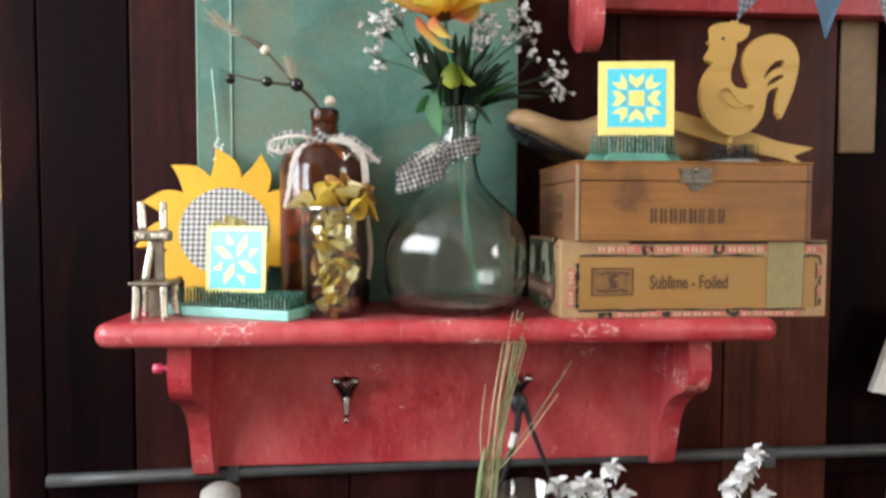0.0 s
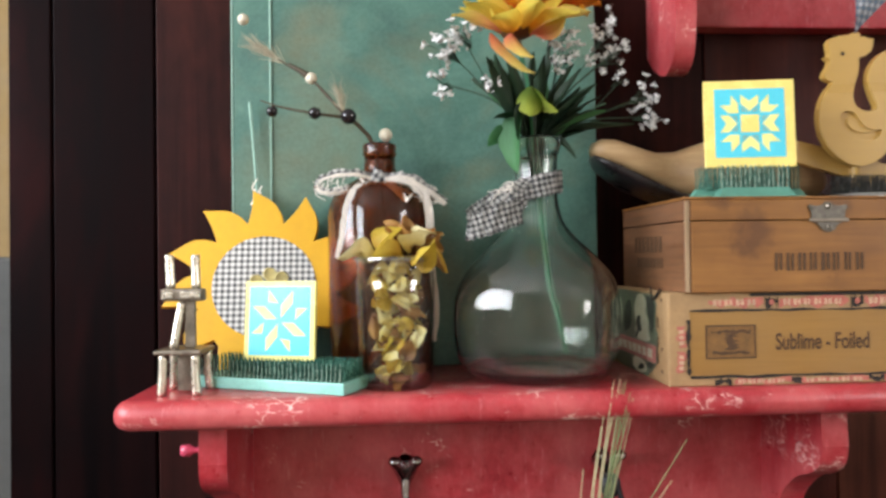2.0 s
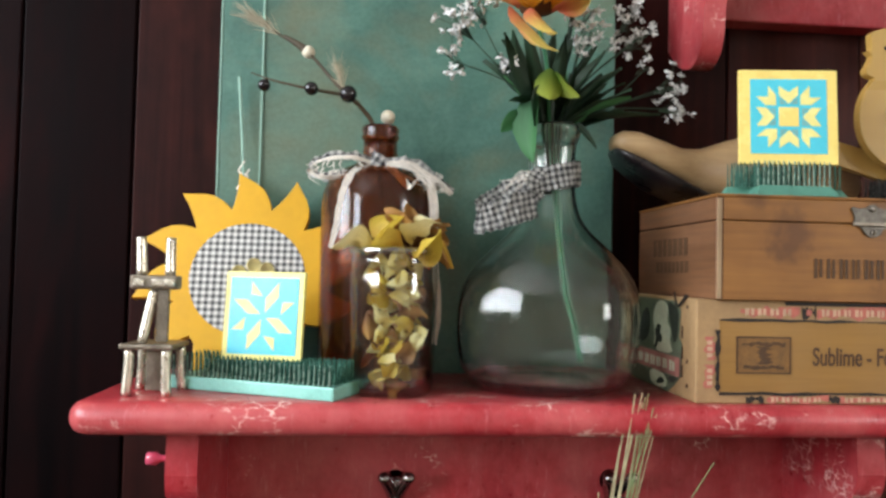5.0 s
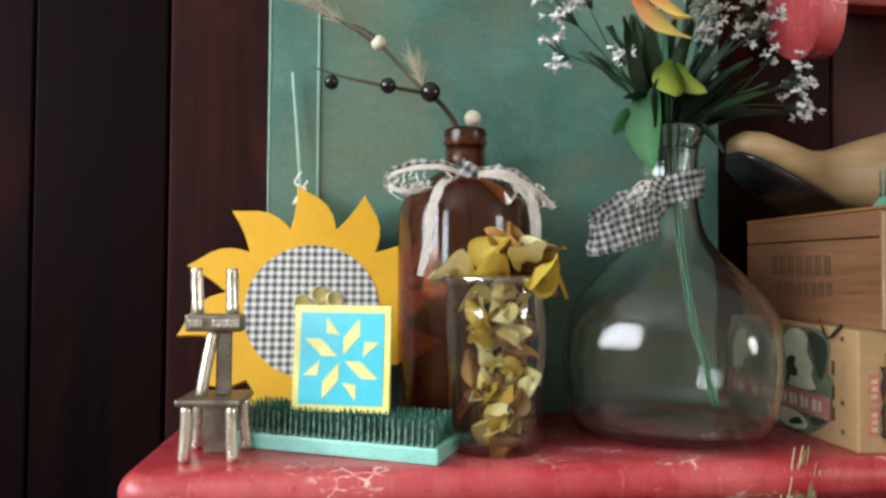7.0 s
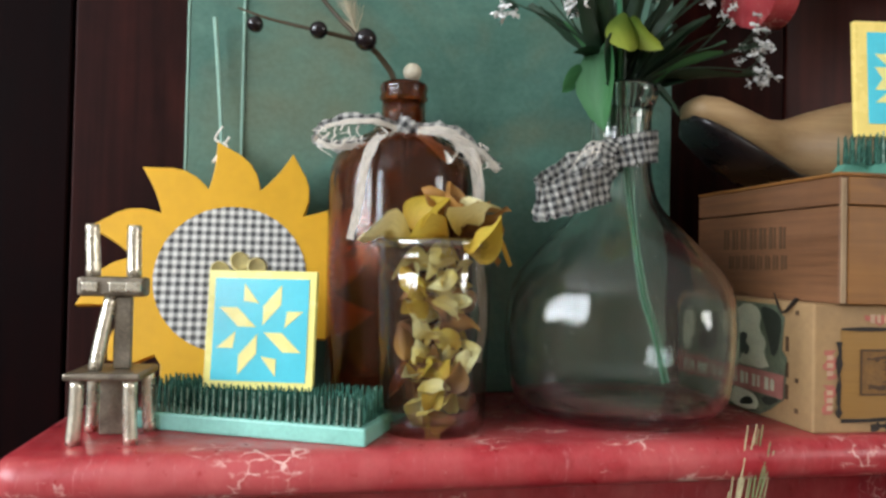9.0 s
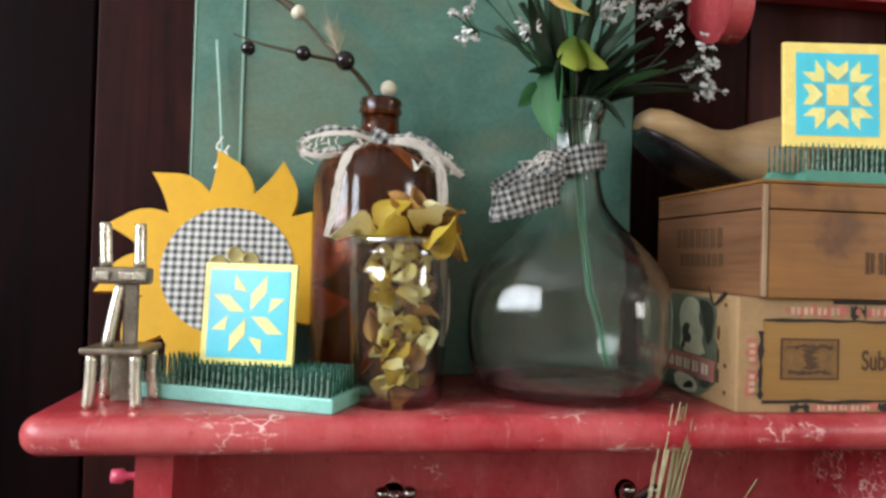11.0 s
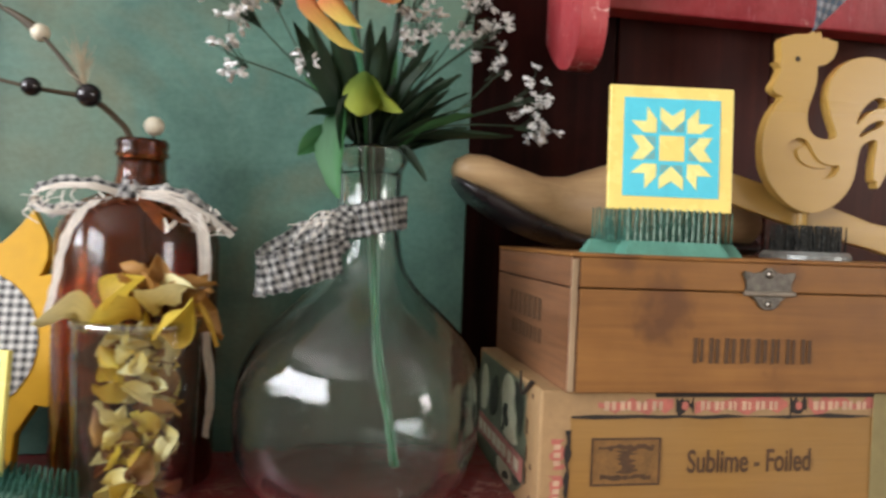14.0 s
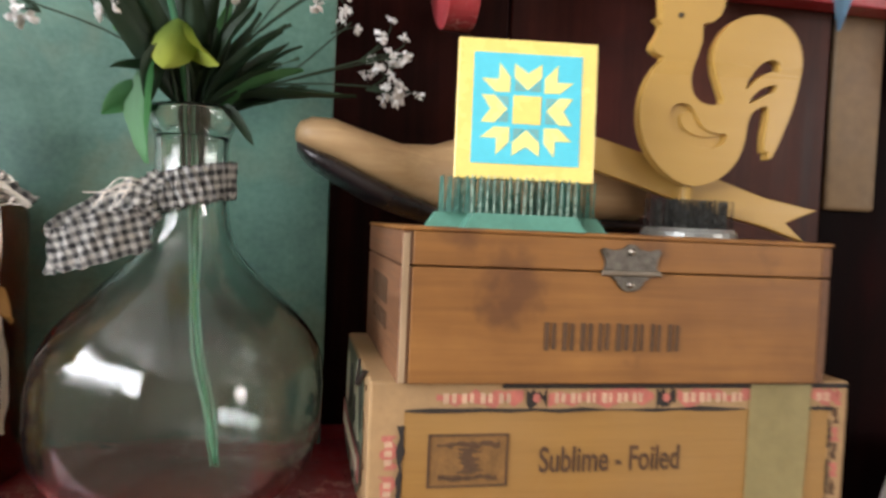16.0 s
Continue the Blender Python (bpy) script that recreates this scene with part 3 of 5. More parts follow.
def shelf_board():
    """Top board with a bullnose front and rounded ends."""
    bm = box(-0.284, 0.294, -0.149, -0.001, TZ - 0.0205, TZ)
    es = [e for e in bm.edges if not all(abs(v.co.y + 0.001) < 1e-5 for v in e.verts) and abs(e.verts[0].co.z - e.verts[1].co.z) < 1e-5
          and not abs(e.verts[0].co.y - e.verts[1].co.y) < 1e-5 or all(v.co.y < -0.1 for v in e.verts) and abs(e.verts[0].co.z - e.verts[1].co.z) < 1e-5]
    ups = [e for e in bm.edges if abs(e.verts[0].co.z - e.verts[1].co.z) > 0.01 and e.verts[0].co.y < -0.1]
    bmesh.ops.bevel(bm, geom=ups, offset=0.014, segments=5, affect="EDGES", profile=0.5)
    rim = [e for e in bm.edges if abs(e.verts[0].co.z - e.verts[1].co.z) < 1e-5 and not all(v.co.y > -0.002 for v in e.verts)
           and len(e.link_faces) == 2 and abs(e.link_faces[0].normal.z) + abs(e.link_faces[1].normal.z) > 0.5]
    bmesh.ops.bevel(bm, geom=rim, offset=0.0095, segments=5, affect="EDGES", profile=0.5)
    return bm


part("shelf_board", shelf_board(), RED_EDGE, shelf, smooth=True)
part("apron", box(-0.216, 0.2285, -0.021, -0.0005, 0.0075, TZ - 0.021, 0.0015), RED, shelf)
part("wall_batten", box(0.084, 0.225, 0.0, 0.0345, 0.0075, TZ - 0.001, 0.0015), RED, shelf)


def bracket_outline():
    """Side profile in depth and height: a straight nose, a round belly, then a hollow to a slim foot."""
    pts = [(-0.112, TZ - 0.021), (-0.114, 0.118), (-0.110, 0.104), (-0.098, 0.094), (-0.076, 0.084), (-0.056, 0.066), (-0.046, 0.045), (-0.040, 0.022),
           (-0.034, 0.006), (-0.022, 0.0), (-0.001, 0.0), (-0.001, TZ - 0.021)]
    return pts[:1] + [tuple(p) for p in (Vector(q).xy for q in smooth_line([(a, b, 0) for a, b in pts[1:9]], 4))] + pts[9:]


def bracket(x0, x1):
    bm = cutout(bracket_outline(), 0, x1 - x0, bevel=0.0025)
    # depth, height outlines are drawn in x and z: swing them to face sideways
    bmesh.ops.transform(bm, matrix=Matrix(((0, 1, 0, x0), (1, 0, 0, 0), (0, 0, 1, 0), (0, 0, 0, 1))), verts=bm.verts)
    return bm


part("bracket", bracket(-0.2345, -0.2145), RED_EDGE, shelf)
part("bracket", bracket(0.227, 0.2475), RED_EDGE, shelf)
peg = part("side_peg", lathe([(0, 0.027), (0.0042, 0.026), (0.0047, 0.020), (0.0024, 0.017), (0.0024, 0.008), (0.0034, 0.006), (0.0034, 0.0), (0, 0.0)], 14), PINK_PEG, shelf, "bright pink peg", True)
peg.matrix_local = pose(-0.2345, -0.065, 0.1165, 0, -90, 0)


def coat_hook(x, z):
    hook = thing("coat_hook", (x, WALL - 0.021, z), 0, "old nickel double coat hook on the red shelf apron", "hook", "coat hooks")
    part("plate", lathe([(0, -0.004), (0.0075, -0.003), (0.0085, 0.0), (0, 0.0)], 20), IRON, hook, "", True).matrix_local = pose(0, 0, -0.006, 90, 0, 0)
    for s in (-1, 1):
        part("upper_arm", tube([(0, -0.003, -0.020), (s * 0.0048, -0.014, -0.008), (s * 0.0098, -0.024, 0.0025)], 0.0052, 0.0038, 10), IRON, hook, smooth=True)
        part("knob", ball((s * 0.0090, -0.027, 0.0035), 0.0052, squash=(1, 1, 0.85)), IRON, hook, smooth=True)
    part("lower_arm", tube([(0, -0.002, -0.004), (0, -0.009, -0.018), (0, -0.013, -0.036)], 0.0062, 0.0028, 9), IRON, hook, smooth=True)
    part("lower_knob", ball((0, -0.0135, -0.0385), 0.0034), IRON, hook, smooth=True)
    return hook


coat_hook(-0.0865, 1.437)
coat_hook(0.0835, 1.437)

rail = thing("grey_rail", (0, WALL - 0.012, 1.347), 0, "grey painted metal rail on the planks", "rail", kind="")
part("pipe", tube([(-0.38, 0, -0.010), (0.0, 0, -0.002), (0.43, 0, 0.0), (0.68, 0, 0.002)], 0.0065, n=12), GREY_METAL, rail, smooth=True)
for x in (-0.2, 0.36):
    part("clip", box(x - 0.006, x + 0.006, -0.0075, 0.0115, -0.0135, 0.0075, 0.0015), GREY_METAL, rail)

# ---- upper shelf ----
upper = thing("upper_wall_shelf", (0, WALL + 0.035, 1.763), 0, "red painted upper wall shelf with rounded bracket", "shelf")
part("apron", box(0.1505, 0.60, -0.022, -0.0005, 0.056, 0.145, 0.0015), RED, upper)
part("shelf_board", box(0.12, 0.62, -0.15, -0.0005, 0.1455, 0.165, 0.006), RED, upper)
up = [(-0.072, 0.145), (-0.074, 0.052), (-0.071, 0.026), (-0.064, 0.011), (-0.051, 0.004), (-0.036, 0.006), (-0.018, 0.016), (-0.001, 0.032), (-0.001, 0.145)]
up = up[:1] + [(q.x, q.y) for q in smooth_line([(a, b, 0) for a, b in up[1:8]], 4)] + up[8:]
for x in (0.1495, 0.575):
    bm = cutout(up, 0, 0.018, bevel=0.0025)
    bmesh.ops.transform(bm, matrix=Matrix(((0, 1, 0, x), (1, 0, 0, 0), (0, 0, 1, 0), (0, 0, 0, 1))), verts=bm.verts)
    part("bracket", bm, RED_EDGE, upper)

banner = thing("pennant_banner", (0.31, 0.018, 1.845), 0, "string of blue cotton and checked pennants on the upper shelf", "bunting")
part("cord", tube([(-0.11, 0.002, 0.002), (0.0, 0, 0.0), (0.12, 0.002, 0.004), (0.25, 0.004, 0.012)], 0.0012), CLOTH_WHITE, banner)
for i, (x, tip, drop, lean) in enumerate(((-0.067, -0.070, 0.027, 0), (0.0, -0.028, 0.060, 1), (0.061, 0.061, 0.074, 0), (0.128, 0.128, 0.070, 1), (0.19, 0.19, 0.07, 0))):
    bm = bmesh.new()
    uv = bm.loops.layers.uv.verify()
    rows, nn = [], 6
    half = 0.0315
    for j in range(nn + 1):
        t = j / nn
        rows.append([(x + (tip - x) * t + half * (1 - t * 0.97) * s, -0.002 - 0.004 * math.sin(t * 2.6 + i + s), -drop * t) for s in (-1, -0.5, 0, 0.5, 1)])
    vs = [[bm.verts.new(p) for p in r] for r in rows]
    for a, b in zip(vs, vs[1:]):
        for k in range(4):
            f = bm.faces.new((a[k], a[k + 1], b[k + 1], b[k]))
            for lp in f.loops:
                lp[uv].uv = (lp.vert.co.x / 0.006, lp.vert.co.z / 0.006)
    bmesh.ops.solidify(bm, geom=bm.faces[:], thickness=0.0007)
    part("pennant", bm, CHECK_BLUE if lean else DENIM, banner, "blue and white checked pennant" if lean else "plain faded blue pennant")

# ---- green board ----
board = thing("green_board", (-0.0725, 0.089, TOP), 0, "blue-green painted wooden board standing against the planks", "board")
part("panel", box(-0.1585, 0.1585, -0.006, 0.006, 0.0, 0.328, 0.0012), BOARD, board)
part("edge_strip", box(-0.127, -0.1252, -0.0075, -0.0055, 0.14, 0.327, 0.0004), BOARD_LINE, board, "pale rubbed line")
part("edge_strip", box(-0.1595, -0.1581, -0.0066, 0.006, 0.001, 0.327, 0.0004), BOARD_LINE, board, "pale rubbed edge")
slip = thing("pale_green_stick", (-0.2085, 0.074, 1.655), 0, "thin pale green stick tied behind the sunflower", "stick")
part("shaft", tube([(-0.0065, 0.001, 0.086), (-0.003, 0, 0.045), (0.0005, -0.004, 0.0)], 0.0014, 0.0012), BOARD_LINE, slip)
part("tie", tube([(0.0, -0.003, 0.02), (-0.004, -0.003, 0.012), (0.003, -0.004, 0.008), (-0.005, -0.004, -0.002), (0.004, -0.003, 0.014)], 0.0007), CLOTH_WHITE, slip)


# ---- lower cigar box ----
def words(text, x, y, z, height, squeeze, material, parent):
    data = bpy.data.curves.new("lettering", "FONT")
    data.body, data.size, data.extrude = text, height, 0.0001
    data.offset = 0.00028
    data.materials.append(material)
    ob = new("lettering", data)
    ob.parent = parent
    ob.matrix_local = pose(x, y, z, 90, 0, 0) @ Matrix.Diagonal((squeeze, 1, 1, 1))
    return ob


low = thing("paper_covered_cigar_box", (0.2205, 0.026, TOP), 0, "buff paper covered cigar box with worn printed labels", "cigar box")
LW, LH, LF, LB = 0.1195, 0.0670, -0.068, 0.064
part("body", box(-LW, LW, LF, LB, 0.0, LH, 0.0012), PAPER_TAN, low)
F = LF - 0.0002
part("front_panel", flat_shapes([[(-0.104, 0.0078), (0.109, 0.0078), (0.109, 0.0535), (-0.104, 0.0535)]], F), PANEL_TAN, low, "ochre printed panel")



def torn_line(x0, x1, z0, z1, seed, n=14):
    """A printed line with a worn, uneven edge."""
    r = random.Random(seed)
    along_x = x1 - x0 > z1 - z0
    w = (z1 - z0) if along_x else (x1 - x0)
    lo, hi = [], []
    for i in range(n + 1):
        t = i / n
        a, b_ = r.uniform(-0.15, 0.45) * w, r.uniform(-0.15, 0.45) * w
        if along_x:
            lo.append((x0 + (x1 - x0) * t, z0 + a))
            hi.append((x0 + (x1 - x0) * t, z1 - b_))
        else:
            lo.append((x1 - a, z0 + (z1 - z0) * t))
            hi.append((x0 + b_, z0 + (z1 - z0) * t))
    return lo + hi[::-1]


def worn_bars(x0, x1, z0, z1, count, seed):
    """Letter-sized plain bars, each an upright and a shorter one beside it."""
    r, step, out = random.Random(seed), (x1 - x0) / count, []
    for i in range(count):
        a = x0 + i * step
        w = step * r.uniform(0.22, 0.32)
        out.append(rect(a, a + w, z0, z1))
        out.append(rect(a + w + step * 0.16, a + w + step * r.uniform(0.32, 0.42), z0 + (z1 - z0) * r.uniform(0, 0.06), z1 - (z1 - z0) * r.uniform(0, 0.06)))
    return out


lines = [(-0.104, 0.062, 0.0526, 0.0552), (0.098, 0.110, 0.0526, 0.0548), (-0.1068, -0.1035, 0.008, 0.0475), (-0.104, 0.10, 0.0056, 0.0080), (0.1085, 0.1100, 0.034, 0.048), (0.1085, 0.1103, 0.008, 0.028)]
for q, ln in enumerate(lines):
    part("border_line", flat_shapes([torn_line(*ln, q)], F - 0.0004), INK, low, "black border line, worn")
for q, (x0, x1) in enumerate(((-0.090, -0.050), (-0.038, 0.014), (0.026, 0.066), (0.098, 0.113))):
    part("border_band", flat_shapes([torn_line(x0, x1, 0.0556, 0.0634, 20 + q, 9)], F), PINK, low, "faded pink cartouche")
    part("band_print", flat_shapes(worn_bars(x0 + 0.003, x1 - 0.003, 0.0572, 0.0618, max(2, round((x1 - x0) / 0.009)), q), F - 0.0003), CREAM, low)
for q, x in enumerate((-0.0485, 0.0155)):
    part("border_gap", flat_shapes([torn_line(x, x + 0.0095, 0.0554, 0.0635, 30 + q, 6)], F), INK, low)
    part("border_dot", flat_shapes([chaikin(rect(x + 0.003, x + 0.0065, 0.0575, 0.0615), 1)], F - 0.0004), PINK, low)
for q, (x0, x1) in enumerate(((-0.072, -0.030), (-0.022, 0.028), (0.040, 0.096))):
    part("border_band", flat_shapes([torn_line(x0, x1, 0.0008, 0.0058, 40 + q, 9)], F), PINK, low, "faded pink cartouche")
    part("band_print", flat_shapes(worn_bars(x0 + 0.003, x1 - 0.003, 0.0016, 0.0046, 5, 50 + q), F - 0.0003), CREAM, low)
for q, (x0, x1) in enumerate(((-0.086, -0.074), (-0.030, -0.022), (0.028, 0.040))):
    part("border_gap", flat_shapes([torn_line(x0, x1, 0.0006, 0.0060, 60 + q, 6)], F), INK, low)
for q, (z0, z1) in enumerate(((0.010, 0.025), (0.028, 0.043))):
    part("border_band", flat_shapes([torn_line(-0.1140, -0.1070, z0, z1, 70 + q, 8)], F), PINK, low, "faded pink cartouche")
    part("band_print", flat_shapes([rect(-0.1122, -0.1088, z0 + 0.002 + 0.004 * i, z0 + 0.0045 + 0.004 * i) for i in range(3)], F - 0.0003), CREAM, low)
for q, z in enumerate((0.010, 0.028, 0.046)):
    part("border_dot", flat_shapes([torn_line(0.1108, 0.1150, z, z + 0.008, 80 + q, 5)], F), INK_BROWN, low)
    part("border_band", flat_shapes([torn_line(0.1110, 0.1160, z + 0.009, z + 0.016, 90 + q, 5)], F), PINK, low)
frame_lines = [rect(-0.093, -0.056, 0.0425, 0.0436), rect(-0.093, -0.056, 0.0195, 0.0206), rect(-0.093, -0.0919, 0.0206, 0.0425), rect(-0.0571, -0.056, 0.0206, 0.0425)]
# Dark strip paints the shadow line where the upper box overhangs.
part("edge_shadow_strip", flat_shapes([rect(-0.060, 0.118, LH - 0.0030, LH - 0.0008)], F - 0.0004), INK, low, "black strip painted for the shadow line under the upper box")
part("stamp_frame", flat_shapes(frame_lines, F - 0.0005), INK_BROWN, low, "stamped frame")
part("stamp_ground", flat_shapes([rect(-0.0918, -0.0572, 0.0207, 0.0424)], F - 0.0001), STAMP, low, "brown stamped ground")
part("stamp_print", flat_shapes([torn_line(-0.089, -0.060, 0.0372, 0.0402, 5), torn_line(-0.080, -0.069, 0.0255, 0.0372, 6), torn_line(-0.088, -0.061, 0.0225, 0.0250, 7)], F - 0.0005), INK_BROWN, low)
words("Sublime - Foiled", -0.0415, F - 0.0006, 0.0255, 0.0165, 0.66, INK_BROWN, low)
part("tape", flat_shapes([[(0.0640, 0.0075), (0.0960, 0.0085), (0.0975, LH - 0.0012), (0.0640, LH - 0.0012)]], F - 0.0009), TAPE, low, "strip of yellowed tape")
# picture label wrapped on the end
side = part("end_label", flat_shapes([[(-0.056, 0.004), (-0.030, 0.001), (0.030, 0.001), (0.040, 0.006), (0.052, 0.014), (0.0535, 0.036), (0.049, 0.040), (0.051, 0.058), (0.044, 0.0645), (-0.050, 0.0655), (-0.058, 0.05)]], 0), LABEL_GREEN, low, "torn grey-green picture label")
side.matrix_local = pose(-LW - 0.0002, 0.006, 0, 0, 0, -90)
figures = [(LABEL_CREAM, [(0.004, 0.0275), (0.006, 0.040), (0.002, 0.052), (0.010, 0.0635), (0.024, 0.064), (0.031, 0.058), (0.028, 0.050), (0.036, 0.043), (0.033, 0.036), (0.040, 0.0275)], 0.0006),
           (LABEL_CREAM, [(0.0, 0.002), (-0.004, 0.013), (0.022, 0.013), (0.030, 0.008), (0.026, 0.002)], 0.0006), (LABEL_CREAM, [(-0.05, 0.03), (-0.046, 0.058), (-0.034, 0.06), (-0.028, 0.046), (-0.034, 0.030)], 0.0006),
           (LABEL_DARK, [(0.006, 0.030), (0.010, 0.036), (0.007, 0.041), (0.012, 0.047), (0.019, 0.046), (0.016, 0.041), (0.021, 0.038), (0.018, 0.033), (0.013, 0.035), (0.011, 0.029)], 0.0010),
           (LABEL_DARK, [(0.030, 0.064), (0.046, 0.061), (0.050, 0.055), (0.047, 0.041), (0.042, 0.034), (0.038, 0.045), (0.034, 0.054)], 0.0010), (LABEL_DARK, [(-0.024, 0.030), (-0.02, 0.052), (-0.006, 0.060), (-0.002, 0.046), (-0.008, 0.034)], 0.0010),
           (LABEL_DARK, [(0.010, 0.003), (0.014, 0.008), (0.022, 0.010), (0.026, 0.006)], 0.0010), (LABEL_DARK, [(0.038, 0.0065), (0.0505, 0.0135), (0.030, 0.012)], 0.0010)]
for mat, loop, out in figures:
    fig = part("label_figure", flat_shapes([chaikin(loop, 1)], 0), mat, low)
    fig.matrix_local = pose(-LW - out, 0.006, 0, 0, 0, -90)
band = part("label_band", flat_shapes([[(-0.056, 0.0135), (0.0515, 0.0135), (0.0525, 0.0265), (-0.056, 0.0275)]], 0), PINK_DULL, low, "faded pink band")
band.matrix_local = pose(-LW - 0.0014, 0.006, 0, 0, 0, -90)
bars = part("band_print", flat_shapes(worn_bars(-0.045, 0.048, 0.0165, 0.0235, 8, 3), 0), LABEL_CREAM, low)
bars.matrix_local = pose(-LW - 0.0018, 0.006, 0, 0, 0, -90)
scal = part("label_edge", flat_shapes([rect(0.052, 0.0545, z, z + 0.008) for z in (0.014, 0.026, 0.040)] + [rect(0.060, 0.0625, z, z + 0.0025) for z in (0.008, 0.024, 0.060)], 0), INK_BROWN, low)
scal.matrix_local = pose(-LW - 0.0002, 0.006, 0, 0, 0, -90)
part("torn_flap", tube([(-LW - 0.001, LF + 0.012, LH + 0.002), (-LW - 0.004, LF + 0.02, LH - 0.006), (-LW - 0.002, LF + 0.03, LH + 0.004)], 0.0016, 0.0006, flat=0.4), INK, low)

# ---- upper cigar box ----
uz = TOP + LH
ub = thing("wooden_cigar_box", (0.2165, 0.022, uz), 0, "brown cedar cigar box with metal latch, closed", "cigar box")
UW, UF, UB, UH, SEAM = 0.1050, -0.069, 0.069, 0.0660, 0.0510
part("body", box(-UW + 0.005, UW - 0.005, UF, UB, 0.0, SEAM - 0.0003, 0.0006), BOX_WOOD, ub)
for s in (-1, 1):
    part("end_board", box(min(s * UW, s * (UW - 0.0049)), max(s * UW, s * (UW - 0.0049)), UF + 0.0003, UB, 0.0, SEAM - 0.0003, 0.0008), BOX_SIDE, ub)
lid = part("lid", box(-UW + 0.005, UW - 0.005, UF, UB, SEAM + 0.0004, UH, 0.0006), BOX_WOOD, ub)
for s in (-1, 1):
    part("lid_end", box(min(s * UW, s * (UW - 0.0049)), max(s * UW, s * (UW - 0.0049)), UF + 0.0003, UB, SEAM + 0.0004, UH, 0.0008), BOX_SIDE, lid)
part("lid_top", box(-UW - 0.0006, UW + 0.0006, UF - 0.0005, UB, UH + 0.0001, UH + 0.0022, 0.0008), BOX_WOOD, lid)
part("corner_strip", box(-UW + 0.0006, -UW + 0.0036, UF - 0.0003, UF + 0.002, 0.0005, UH - 0.001, 0.0002), BOX_EDGE, ub, "pale rubbed corner")
latch = part("latch", cutout(chaikin([(-0.016, 0.0625), (-0.006, 0.0605), (0, 0.065), (0.006, 0.0605), (0.016, 0.0625), (0.012, 0.055), (0.014, 0.0505), (0.008, 0.0485), (0.004, 0.0425), (-0.004, 0.0425), (-0.008, 0.0485), (-0.014, 0.0505), (-0.012, 0.055)], 1), UF - 0.0012, UF - 0.0002, bevel=0.0003), LATCH_STEEL, ub, "worn steel latch")
part("bar", box(-0.0145, 0.0145, -0.003, -0.0012, 0.0495, 0.0520, 0.0006), STEEL, latch).location = (0, UF, 0)
part("rivet", ball((0, UF - 0.0016, 0.0455), 0.0016), STEEL, latch)
part("rivet", ball((0, UF - 0.0016, 0.0605), 0.0018), STEEL, latch)
part("front_print", flat_shapes(worn_bars(-0.0395, 0.0290, 0.0150, 0.0278, 8, 11), UF - 0.0002), INK_BROWN, ub, "worn stamped word")
for x0, x1, z0, z1, n_ in ((-0.036, 0.030, 0.029, 0.042, 7), (-0.030, 0.030, 0.017, 0.0255, 8)):
    sp = part("end_print", flat_shapes(worn_bars(x0, x1, z0, z1, n_, n_), 0), INK_BROWN, ub, "faint stamped word")
    sp.matrix_local = pose(-UW - 0.0002, 0.0, 0, 0, 0, -90)
BOXTOP = uz + UH + 0.0022


# ---- pin holders ----
def pin_block(nx, ny, lx, ly, z0, z1, r, round_ends=False):
    bm = bmesh.new()
    for i in range(nx):
        for j in range(ny):
            x, y = (i / (nx - 1) - 0.5) * lx, (j / (ny - 1) - 0.5) * ly
            if round_ends and abs(x) > lx / 2 - 0.3 * ly and abs(y) > 0.3 * ly:
                continue
            x, y = x + rng.uniform(-1, 1) * 0.0003, y + rng.uniform(-1, 1) * 0.0003
            lean = rng.uniform(-1, 1) * 0.0004
            top = [bm.verts.new((x + lean + 0.5 * r * math.cos(a), y + 0.5 * r * math.sin(a), z1 + rng.uniform(-1, 1) * 0.0004)) for a in (0.5, 2.1, 3.6, 5.2)]
            bot = [bm.verts.new((x + r * math.cos(a), y + r * math.sin(a), z0)) for a in (0.5, 2.1, 3.6, 5.2)]
            for k in range(4):
                bm.faces.new((bot[k], bot[(k + 1) % 4], top[(k + 1) % 4], top[k]))
            bm.faces.new(top)
    return bm


frog = thing("flower_pin_holder", (-0.1775, -0.005, TOP), -24, "mint enamelled flower frog with dark green pins, holding a tile", "flower frog", "flower frogs")
part("base", box(-0.0620, 0.0620, -0.0185, 0.0185, 0.0, 0.0085, 0.0012), MINT, frog)
tagged(part("pin_bed", pin_block(34, 8, 0.117, 0.031, 0.0080, 0.0222, 0.00085), PIN_GREEN, frog, "dense dark green pins"), kind="stuff")
# Paler rows put the pins' highlights into the colour.
tagged(part("pin_bed", pin_block(34, 2, 0.1155, 0.0335, 0.0080, 0.0214, 0.00055), PIN_PALE, frog, "paler pins coloured for glints"), kind="stuff")


def tile(name, size, place, turn, lean, border, label, broad=1.0):
    t = new(name)
    t.matrix_world = pose(*place, lean, 0, turn) @ Matrix.Diagonal((broad, 1, 1, 1))
    tagged(t, label, "tile", "quilt block tiles")
    h = size / 2
    part("slab", box(-h, h, -0.003, 0.0004, 0, size, 0.0006), border, t)
    return t, h


small_tile, h = tile("star_quilt_tile", 0.0590, (-0.1785, -0.004, TOP + 0.0192), -15, -5, TILE_LEMON, "turquoise tile with a pale yellow eight-pointed star", 0.945)
k, F = h / 158, -0.0031
part("ground", flat_shapes([rect(-136 * k, 136 * k, h - 136 * k, h + 136 * k)], F), TILE_BLUE, small_tile, "turquoise ground")
star = [(7, 12), (7, 63), (58, 120), (58, 68)], [(-50, 122), (-50, 76), (-6, 70)]
for q in range(4):
    for s in star:
        part("star_piece", flat_shapes([[(x * k, h + z * k) for x, z in turned(s, q)]], F - 0.0003), TILE_PALE, small_tile)

